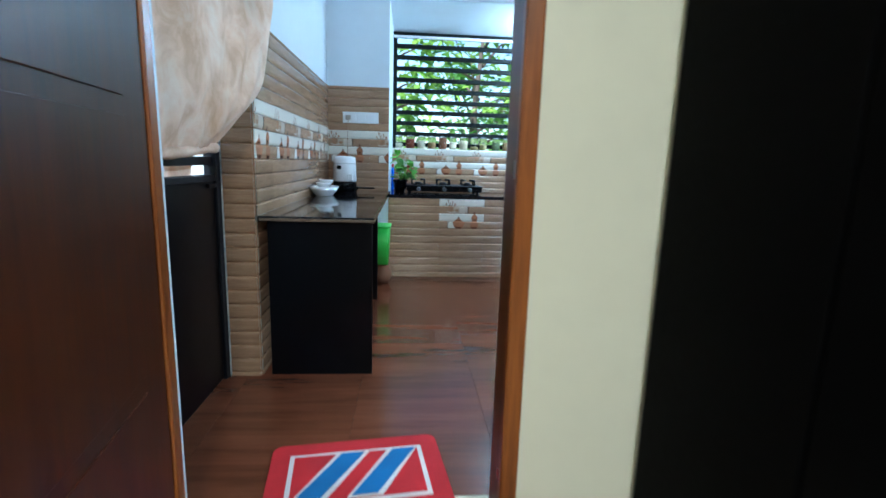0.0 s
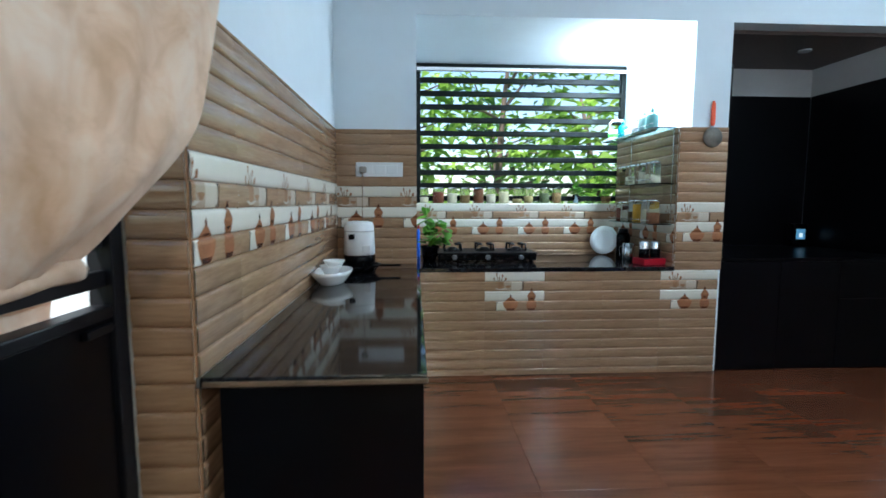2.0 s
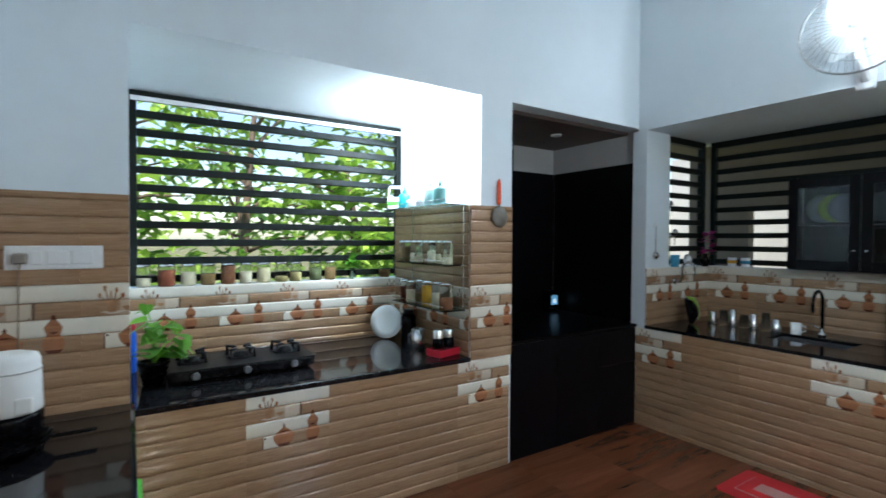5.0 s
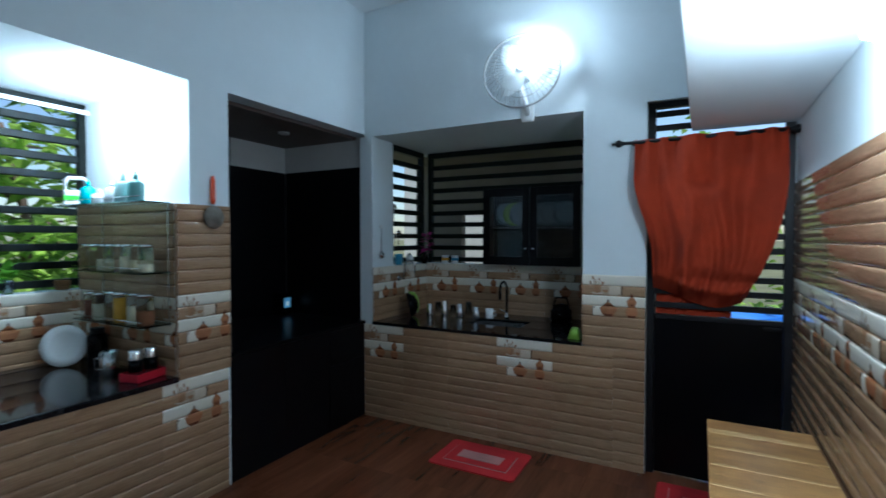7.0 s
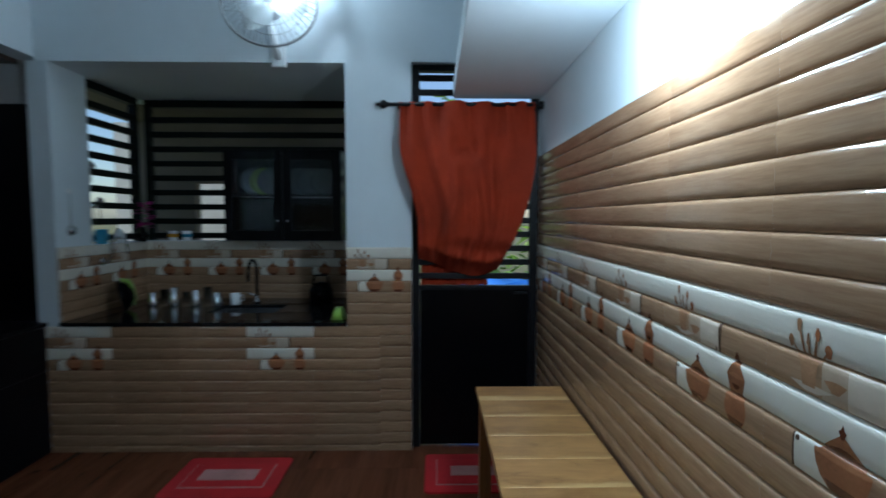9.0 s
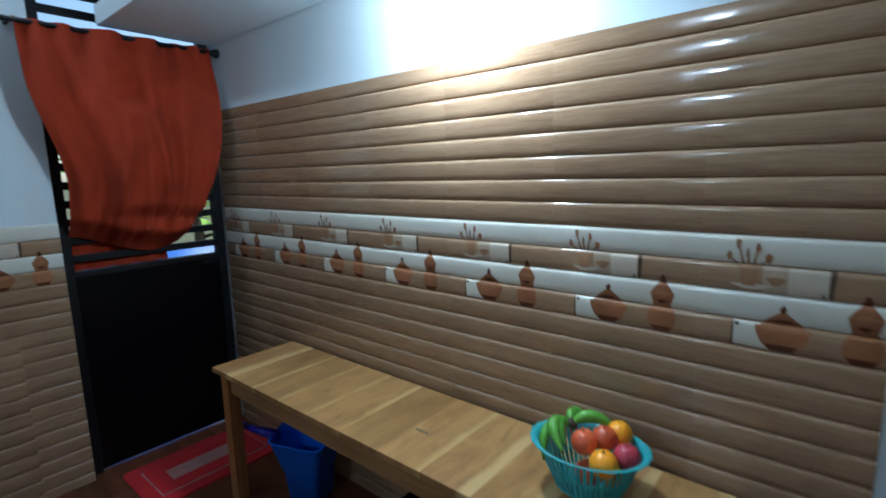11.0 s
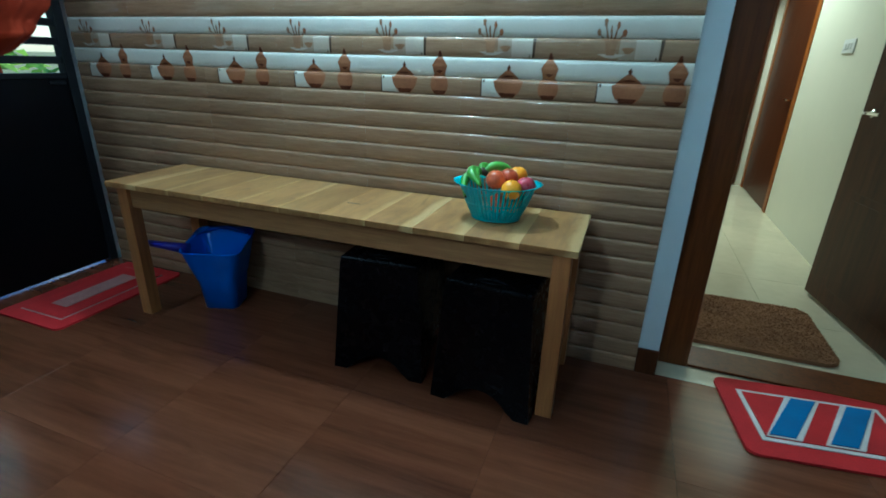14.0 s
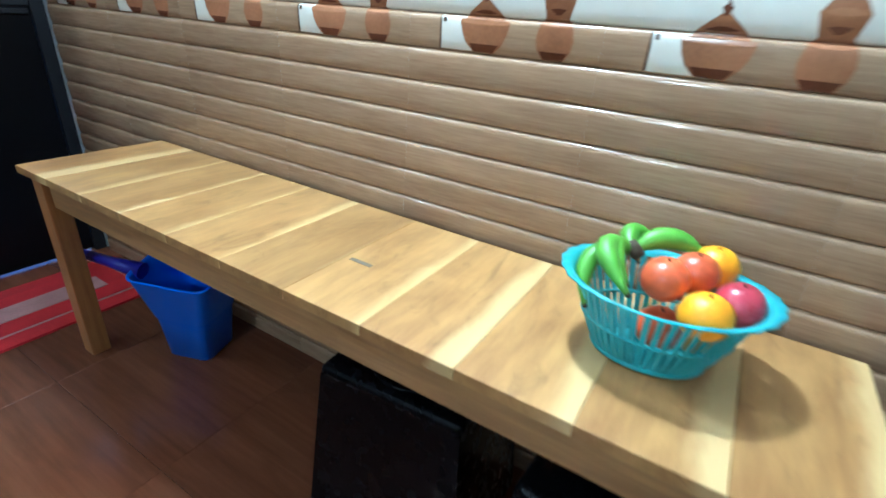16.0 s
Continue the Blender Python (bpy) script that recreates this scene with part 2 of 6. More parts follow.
PRINT_RIM = plain("printed_pot_rim", (0.40, 0.17, 0.080), 0.18, vary=0.25, scale=30, relief=0)
PRINT_INK = plain("printed_scroll_end", (0.10, 0.06, 0.04), 0.2, vary=0.3, scale=30, relief=0)
GROUT = plain("grout", (0.075, 0.036, 0.024), 0.9, vary=0.15, scale=40)
FLOOR = plank_print("wood_look_floor_tile", (0.078, 0.022, 0.0105), (0.185, 0.062, 0.029))
GRANITE = plain("black_granite", (0.011, 0.011, 0.013), 0.06, vary=0.6, scale=120, relief=0.004, spec=0.4)
BLACK = plain("black_laminate", (0.0025, 0.0025, 0.0035), 0.30, vary=0.25, scale=10, relief=0.02, spec=0.12)
BLACK_PAINT = plain("black_steel_paint", (0.006, 0.006, 0.008), 0.45, vary=0.3, scale=12, spec=0.25)
SLAT = plain("dark_slat_paint", (0.004, 0.007, 0.006), 0.5, vary=0.3, scale=14, spec=0.18)
TEAK = board_wood("teak_top", (0.26, 0.115, 0.038), (0.50, 0.270, 0.095), (0.62, 0.405, 0.180))
TEAK_X = grained("teak_rail", (0.26, 0.118, 0.045), (0.48, 0.25, 0.095), 0.45, along=(1.1, 16, 16), contrast=0.55, per_piece=0.2)
TEAK_Z = grained("teak_leg", (0.31, 0.11, 0.030), (0.50, 0.205, 0.062), 0.45, along=(16, 16, 1.1), contrast=0.5, per_piece=0.2)
DOORWOOD = grained("door_veneer", (0.036, 0.009, 0.0034), (0.100, 0.029, 0.009), 0.36, along=(16, 16, 1.0), contrast=0.5, per_piece=0.1, relief=0.05, spec=0.22)
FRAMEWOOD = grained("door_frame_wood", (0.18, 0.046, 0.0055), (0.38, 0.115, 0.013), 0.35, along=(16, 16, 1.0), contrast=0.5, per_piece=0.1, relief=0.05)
# frame wood again, darkened: the shade on the inner jamb is in the colour
REBATE = grained("shaded_rebate_wood", (0.075, 0.020, 0.0045), (0.175, 0.052, 0.011), 0.36, along=(16, 16, 1.0), contrast=0.5, per_piece=0.1, relief=0.05, spec=0.3)
MARBLE = plain("cream_floor_tile", (0.66, 0.60, 0.44), 0.16, vary=0.14, scale=4, relief=0.01)
ORANGE = cloth("orange_curtain_cloth", (0.37, 0.031, 0.0035), thin=0.2, sheen=0.0)
PALE = brushed_cloth("cream_curtain_cloth", (0.60, 0.385, 0.24), (0.83, 0.61, 0.45), (0.92, 0.80, 0.68))
RED = cloth("red_rug_pile", (0.47, 0.009, 0.014), weave=260)
PINK = cloth("pale_rug_pile", (0.47, 0.24, 0.22), weave=260)
BLUEPILE = cloth("blue_rug_pile", (0.02, 0.14, 0.36), weave=260)
WHITEPILE = cloth("white_rug_pile", (0.68, 0.62, 0.58), weave=260)
BROWNPILE = cloth("brown_shag", (0.27, 0.125, 0.052), weave=150, vary=0.25)
BLUEPLASTIC = plain("blue_plastic", (0.018, 0.155, 0.82), 0.3, vary=0.1, scale=6, relief=0.02)
BLACKPLASTIC = plain("black_plastic", (0.0022, 0.0022, 0.003), 0.26, vary=0.2, scale=8, relief=0.01, spec=0.10)
TEAL = cloth("teal_basket_plastic", (0.11, 0.53, 0.56), 0.28, vary=0.08, thin=0.35)
GREENPLASTIC = plain("green_plastic", (0.10, 0.55, 0.06), 0.35, vary=0.1)
LIME = plain("lime_plastic", (0.25, 0.42, 0.05), 0.35, vary=0.1)
WHITEPLASTIC = plain("white_plastic", (0.78, 0.79, 0.80), 0.3, vary=0.05, relief=0.01)
CERAMIC = plain("white_ceramic", (0.80, 0.81, 0.82), 0.12, vary=0.04, relief=0.0)
STEEL = plain("brushed_steel", (0.62, 0.62, 0.63), 0.22, metal=1.0, vary=0.1, scale=30)
CHROME = plain("chrome", (0.75, 0.75, 0.76), 0.08, metal=1.0, vary=0.04)
REDPLASTIC = plain("red_plastic", (0.50, 0.012, 0.03), 0.3, vary=0.1)
ORANGEPLASTIC = plain("orange_plastic", (0.85, 0.09, 0.02), 0.35, vary=0.08)
SPICE = [plain("spice_" + n, c, 0.7, vary=0.35, scale=60) for n, c in (
    ("chilli", (0.22, 0.05, 0.02)), ("flour", (0.70, 0.62, 0.45)), ("coriander", (0.30, 0.18, 0.07)), ("tamarind", (0.25, 0.09, 0.035)),
    ("rava", (0.72, 0.62, 0.40)), ("turmeric", (0.75, 0.38, 0.02)), ("lentil", (0.13, 0.16, 0.07)), ("fennel", (0.42, 0.34, 0.14)))]
JARGLASS = glassy("jar_glass")
SHELFGLASS = glassy("shelf_glass", (0.55, 0.75, 0.72))
PANE = glassy("window_pane", (0.85, 0.9, 0.9))
BANANA = plain("green_banana_skin", (0.13, 0.36, 0.035), 0.4, vary=0.3, scale=14)
STEM = plain("dark_stem", (0.05, 0.035, 0.015), 0.8)
ORANGEFRUIT = plain("orange_peel", (0.96, 0.36, 0.005), 0.4, vary=0.1, scale=120, relief=0.2)
APPLE = plain("apple_skin", (0.86, 0.135, 0.045), 0.3, vary=0.55, scale=18)
PLUM = plain("dark_red_apple_skin", (0.55, 0.05, 0.08), 0.28, vary=0.5, scale=18)
LEAF = leafy("tree_leaf", (0.06, 0.15, 0.02), (0.32, 0.50, 0.08))
LEAF_DARK = leafy("dark_leaf", (0.025, 0.08, 0.015), (0.12, 0.26, 0.035))
LEAF_HOUSE = leafy("house_plant_leaf", (0.07, 0.22, 0.02), (0.20, 0.46, 0.05))
BARK = plain("bark", (0.12, 0.085, 0.06), 0.9, vary=0.4, scale=20, relief=0.6)
EARTH = plain("earth", (0.13, 0.13, 0.055), 0.95, vary=0.4, scale=3, relief=0.5)
PURPLE = leafy("purple_petal", (0.24, 0.008, 0.12), (0.45, 0.03, 0.22))
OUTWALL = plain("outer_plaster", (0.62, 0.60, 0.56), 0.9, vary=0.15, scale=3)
# outer wall in the covered yard: its dark tone stands for shade
SHADEWALL = plain("shaded_outer_wall", (0.15, 0.125, 0.105), 0.9, vary=0.3, scale=4)
TARP = plain("blue_tarpaulin", (0.03, 0.16, 0.62), 0.4, vary=0.3, scale=8)
BULB = glowing("lit_bulb", (0.88, 0.96, 1.0), 30)
SCREEN = glowing("lit_display", (0.20, 0.55, 0.85), 0.12)


# ---- mesh helpers ----
def box(bm, x0, x1, y0, y1, z0, z1, bevel=0.0, seg=2):
    made = bmesh.ops.create_cube(bm, size=1.0)["verts"]
    for v in made:
        v.co = Vector((x0 + (v.co.x + 0.5) * (x1 - x0), y0 + (v.co.y + 0.5) * (y1 - y0), z0 + (v.co.z + 0.5) * (z1 - z0)))
    if bevel:
        edges = list({e for v in made for e in v.link_edges})
        bmesh.ops.bevel(bm, geom=edges, offset=bevel, segments=seg, affect="EDGES", profile=0.5)
    return bm


def lathe(bm, profile, at=(0, 0, 0), seg=20, sx=1.0, sy=1.0, turn=None):
    """Turns (radius, height) pairs round the z axis."""
    rings, at = [], Vector(at)
    for r, z in profile:
        ring = []
        for i in range(seg):
            a = math.tau * i / seg
            p = Vector((r * sx * math.cos(a), r * sy * math.sin(a), z))
            if turn:
                p = turn @ p
            ring.append(bm.verts.new(at + p))
        rings.append(ring)
    for a, b in zip(rings, rings[1:]):
        for i in range(seg):
            f = bm.faces.new((a[i], a[(i + 1) % seg], b[(i + 1) % seg], b[i]))
            f.smooth = True
    for ring, flip in ((rings[0], True), (rings[-1], False)):
        f = bm.faces.new(list(reversed(ring)) if flip else ring)
        f.smooth = False
    return bm


def tube(bm, points, radius, seg=8, closed=False, radii=None):
    pts = [Vector(p) for p in points]
    rings, n = [], len(pts)
    for i, p in enumerate(pts):
        a, b = (pts[i - 1], pts[(i + 1) % n]) if closed else (pts[max(0, i - 1)], pts[min(n - 1, i + 1)])
        d = (b - a).normalized()
        side = d.cross(Vector((0, 0, 1)))
        if side.length < 0.05:
            side = d.cross(Vector((0, 1, 0)))
        side.normalize()
        up = side.cross(d)
        r = radii[i] if radii else radius
        rings.append([bm.verts.new(p + (side * math.cos(math.tau * k / seg) + up * math.sin(math.tau * k / seg)) * r) for k in range(seg)])
    pairs = list(zip(rings, rings[1:])) + ([(rings[-1], rings[0])] if closed else [])
    for a, b in pairs:
        for k in range(seg):
            bm.faces.new((a[k], a[(k + 1) % seg], b[(k + 1) % seg], b[k])).smooth = True
    if not closed:
        bm.faces.new(list(reversed(rings[0])))
        bm.faces.new(rings[-1])
    return bm


def sheet(bm, fn, nu, nv, thick=0.0):
    """A grid of points fn(u, v); with a back side when thick."""
    layers = []
    for d in ((0.0, thick) if thick else (0.0,)):
        layers.append([[bm.verts.new(Vector(fn(i / nu, j / nv)) + Vector((d, 0, 0))) for j in range(nv + 1)] for i in range(nu + 1)])
    for k, g in enumerate(layers):
        for i in range(nu):
            for j in range(nv):
                q = (g[i][j], g[i + 1][j], g[i + 1][j + 1], g[i][j + 1])
                bm.faces.new(q if k == 0 else q[::-1]).smooth = True
    return bm


def ball(bm, at, r, seg=16, squash=1.0):
    n = 10
    return lathe(bm, [(max(0.0005, r * math.sin(math.pi * i / n)), -r * squash * math.cos(math.pi * i / n)) for i in range(n + 1)], at, seg)


def mesh_of(name, bm, *materials):
    bmesh.ops.recalc_face_normals(bm, faces=bm.faces)
    me = bpy.data.meshes.new(name)
    bm.to_mesh(me)
    bm.free()
    for m in materials:
        me.materials.append(m)
    return me


def part(name, bm, material, parent, label="", at=None, rot=(0, 0, 0)):
    """One mesh object under a thing or a part."""
    mats = material if isinstance(material, (list, tuple)) else (material,)
    ob = new(name, bm if isinstance(bm, bpy.types.Mesh) else mesh_of(name, bm, *mats))
    ob.parent = parent
    if at is not None:
        ob.matrix_local = pose(*at, *rot)
    if label:
        ob["label"] = label
    return ob


def thing(name, label, category, at=(0, 0, 0), turn=0.0, group=""):
    ob = new(name)
    ob.empty_display_size = 0.1
    ob.matrix_world = pose(*at, 0, 0, turn)
    return tagged(ob, label, category, group)


def solid(name, bm, material, label, category, group="", at=(0, 0, 0), turn=0.0, kind=""):
    """A thing that is one mesh."""
    mats = material if isinstance(material, (list, tuple)) else (material,)
    ob = new(name, mesh_of(name, bm, *mats))
    ob.matrix_world = pose(*at, 0, 0, turn)
    return tagged(ob, label, category, group, kind)


def setting(name, boxes, material, label, bevel=0.0):
    bm = bmesh.new()
    for b in boxes:
        box(bm, *b, bevel=bevel)
    return solid(name, bm, material, label, name.split("_")[0], kind="structure")


B = bmesh.new


# ---- structure: kitchen shell ----
W, N, E, S = -1.09, 5.955, 3.295, 2.66
TOP = 3.75
wall_north = setting("wall_north", [
    (-1.50, -0.508, N, N + 0.15, 0, TOP), (-0.508, 1.82, N, N + 0.15, 0, 0.795), (1.541, 1.82, N, N + 0.15, 0.795, TOP),
    (1.45, 1.541, N, N + 0.15, 0.795, 1.87), (-0.508, 1.541, N, N + 0.15, 2.63, TOP), (1.82, E + 0.15, N, N + 0.15, 2.626, TOP)],
    WHITE, "pale blue-white painted wall with a window bay and a dark niche")
wall_bay_north = setting("wall_bay_north", [
    (-0.66, -0.508, N + 0.15, 7.20, 0, 2.63), (1.541, 1.82, N + 0.15, 7.20, 0, 2.63), (1.45, 1.541, N + 0.15, 7.05, 0.5, 1.87),
    (-0.508, 1.541, 7.05, 7.20, 0, 1.30), (-0.66, 1.82, N + 0.15, 7.26, 2.63, 2.75)],
    WHITE, "white painted window bay behind the hob counter")
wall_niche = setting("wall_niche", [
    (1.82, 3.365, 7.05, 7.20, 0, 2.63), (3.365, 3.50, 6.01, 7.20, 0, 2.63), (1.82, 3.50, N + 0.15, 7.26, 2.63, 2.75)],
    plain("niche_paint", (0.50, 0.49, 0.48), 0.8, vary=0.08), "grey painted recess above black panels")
wall_east = setting("wall_east", [
    (E, E + 0.15, 3.95, N, 0, 0.86), (E, E + 0.15, 3.515, 3.95, 0, TOP), (E, E + 0.15, 3.95, N, 2.60, TOP),
    (E, E + 0.15, 2.40, 3.515, 2.61, TOP), (E + 0.041, E + 0.15, 2.40, 2.662, 0, 2.61), (E, E + 0.041, 2.38, 2.42, 0, 2.61)],
    WHITE, "pale blue-white painted wall with a sink bay and a doorway")
wall_bay_east = setting("wall_bay_east", [
    (E + 0.002, 4.42, 5.87, 6.01, 0.0, 1.388), (E + 0.002, 3.64, 5.87, 6.01, 1.388, 2.60), (4.30, 4.42, 3.80, 5.87, 0, 1.388),
    (E + 0.15, 4.42, 3.80, 3.95, 0, 2.60), (E + 0.15, 4.50, 3.80, 6.01, 2.60, 2.72)],
    WHITE, "white painted sink bay with louvred sides")
wall_west = setting("wall_west", [
    (-1.50, W, 3.65, N, 0, TOP), (-1.50, -1.20, 2.40, 2.78, 0, TOP), (-1.50, -1.20, 2.78, 3.65, 2.32, TOP)],
    WHITE, "pale blue-white painted wall beside the long counter")
wall_south = setting("wall_south", [
    (0.10, E, 2.38, S, 0, TOP), (-1.20, -1.0, 2.40, 2.56, 0, TOP), (-1.0, 0.10, 2.38, S, 2.12, TOP), (-1.20, -1.0, 2.56, S, 2.12, TOP)],
    WHITE, "pale painted wall holding the inner doorway")
ceiling = setting("ceiling", [(-1.5, E + 0.15, 2.38, N + 0.15, TOP, TOP + 0.12)], CEIL, "plain white kitchen ceiling")
loft = setting("loft_slab", [(0.10, E, S, 3.24, 2.375, 2.475)], WHITE, "white painted loft slab along the wall", 0.004)
floor = setting("floor", [(-1.5, E + 0.15, 2.50, N, -0.15, -0.006)], GROUT, "kitchen floor of dark wood-look tiles")
setting("niche_ceiling", [(1.825, 3.36, N + 0.155, 7.045, 2.60, 2.628)], plain("niche_soffit", (0.09, 0.06, 0.05), 0.5), "dark brown boarded recess soffit")

# hall on the other side of the inner doorway
setting("hall_wall_north", [(0.002, 1.60, 2.365, 2.378, 0, 2.9), (-1.10, 0.002, 2.365, 2.378, 2.12, 2.9)], CREAM, "cream painted hall wall")
setting("hall_wall_west", [(-1.10, -0.96, -0.52, 1.10, 0, 2.9), (-1.20, -1.08, 1.10, 2.38, 0, 2.9), (-1.10, -0.96, -1.72, -0.52, 2.30, 2.9)], CREAM, "cream painted hall wall with a bedroom door")
setting("hall_wall_south", [(-1.10, 1.60, -1.86, -1.72, 0, 2.9)], CREAM, "cream painted end wall of the hall")
setting("hall_wall_east", [(1.60, 1.74, -1.86, 2.38, 0, 2.9)], CREAM, "cream painted hall wall")
setting("hall_ceiling", [(-1.20, 1.74, -1.86, 2.38, 2.9, 3.0)], CEIL, "plain hall ceiling")
hall_floor = setting("hall_floor", [(-1.20, 1.74, -1.86, 2.54, -0.15, -0.004)], plain("pale_grout", (0.45, 0.40, 0.29), 0.8), "polished cream tile floor of the hall")
setting("hall_loft", [(-0.96, 1.6, -1.72, -1.1, 2.36, 2.46)], CREAM, "cream painted loft shelf")
setting("skirting", [(0.098, 0.184, S, S + 0.014, 0, 0.117)], DOORWOOD, "dark brown skirting tile at the door jamb", 0.002)
setting("threshold", [(-1.0, 0.10, 2.547, S, -0.15, 0.0)], MARBLE, "pale stone threshold strip", 0.002)

# inner door frame and leaf
frame_bm = B()
for b in ((-1.079, -0.925, 2.355, 2.398, 0, 2.12), (-0.048, 0.001, 2.352, 2.383, 0, 2.12), (-0.925, -0.04, 2.355, 2.54, 2.03, 2.12)):
    box(frame_bm, *b, bevel=0.006)
door_frame = solid("door_frame_1", frame_bm, FRAMEWOOD, "varnished brown timber door frame with a low sill", "door frame", kind="structure")
# reveal and sill, coloured darker to stand for the shade there
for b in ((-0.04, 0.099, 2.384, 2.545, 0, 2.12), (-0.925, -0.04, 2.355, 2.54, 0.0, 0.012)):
    part("rebate" if b[5] > 1 else "sill", box(B(), *b, bevel=0.005), REBATE, door_frame, "brown frame timber with shade put into its colour")
part("bolt_socket", box(B(), -0.044, -0.036, 2.39, 2.42, 1.12, 1.17, bevel=0.001), STEEL, door_frame)
part("bolt_socket", box(B(), -0.044, -0.036, 2.39, 2.42, 0.24, 0.28, bevel=0.001), STEEL, door_frame)
leaf = tagged(thing("door_1", "open dark brown veneered panel door in the hall", "door", (-0.948, 2.345, 0.0), -81.0), kind="structure")
leaf_bm = box(B(), 0.0, 0.965, -0.02, 0.018, 0.02, 2.03, bevel=0.003)
part("door_leaf", leaf_bm, DOORWOOD, leaf)
for z0, z1 in ((0.12, 0.62), (0.66, 1.235), (1.275, 1.95)):
    for y0, y1 in ((0.0175, 0.0215), (-0.0235, -0.0195)):
        part("panel", box(B(), 0.13, 0.80, y0, y1, z0, z1, bevel=0.0015), DOORWOOD, leaf)
for side in (1, -1):
    lev = B()
    lathe(lev, [(0.022, 0), (0.022, 0.008), (0.009, 0.010), (0.009, 0.045), (0.0085, 0.047)], (0.87, 0.018 * side - 0.001, 1.06), 12, turn=Matrix.Rotation(radians(-90 * side), 3, "X"))
    box(lev, 0.76, 0.88, 0.052 * side - 0.006, 0.052 * side + 0.006, 1.051, 1.069, bevel=0.004)
    part("door_handle", lev, CHROME, leaf, "chrome lever handle")

# bedroom door on the hall's side wall and cupboard door at its end
door_2 = tagged(thing("door_2", "closed dark brown door in an orange-brown frame", "door", (-0.96, -1.12, 0)), kind="structure")
for b in ((-0.10, 0.012, 0.52, 0.60, 0, 2.30), (-0.10, 0.012, -0.60, -0.52, 0, 2.30), (-0.10, 0.012, -0.52, 0.52, 2.22, 2.30)):
    part("frame_post", box(B(), *b, bevel=0.004), FRAMEWOOD, door_2)
part("door_leaf", box(B(), -0.05, 0.004, -0.515, 0.515, 0.01, 2.215, bevel=0.003), DOORWOOD, door_2)
part("door_handle", box(B(), 0.004, 0.05, 0.36, 0.48, 1.0, 1.02, bevel=0.006), CHROME, door_2)
door_3 = tagged(thing("door_3", "tall dark brown veneered cupboard door", "door", (-0.28, -1.72, 0)), kind="structure")
part("door_leaf", box(B(), -0.60, -0.015, 0.0, 0.03, 0.02, 2.34, bevel=0.003), DOORWOOD, door_3)
part("door_leaf", box(B(), 0.0, 0.60, 0.0, 0.03, 0.02, 2.34, bevel=0.003), DOORWOOD, door_3)
part("door_leaf", box(B(), 0.615, 1.215, 0.0, 0.03, 0.02, 2.34, bevel=0.003), DOORWOOD, door_3)
part("door_handle", box(B(), -0.06, -0.04, 0.03, 0.06, 0.95, 1.15, bevel=0.006), CHROME, door_3)


# ---- ribbed wall tiles ----
RIB = [(0.0, 0.0006), (0.02, 0.0050), (0.08, 0.0076), (0.28, 0.0094), (0.55, 0.0104), (0.80, 0.0106), (0.89, 0.0098), (0.94, 0.0078), (0.975, 0.0045), (1.0, 0.0006)]


def depth_at(z):
    f = (z / 0.075) % 1.0
    for (a, da), (b, db) in zip(RIB, RIB[1:]):
        if f <= b:
            return da + (db - da) * (f - a) / (b - a)
    return 0.0015


def oval(cx, cz, rx, rz, a0=0, a1=360, n=14):
    return [(cx + rx * math.cos(radians(a0 + (a1 - a0) * i / n)), cz + rz * math.sin(radians(a0 + (a1 - a0) * i / n))) for i in range(n + (a1 - a0 != 360))]


TILE_CACHE = {}


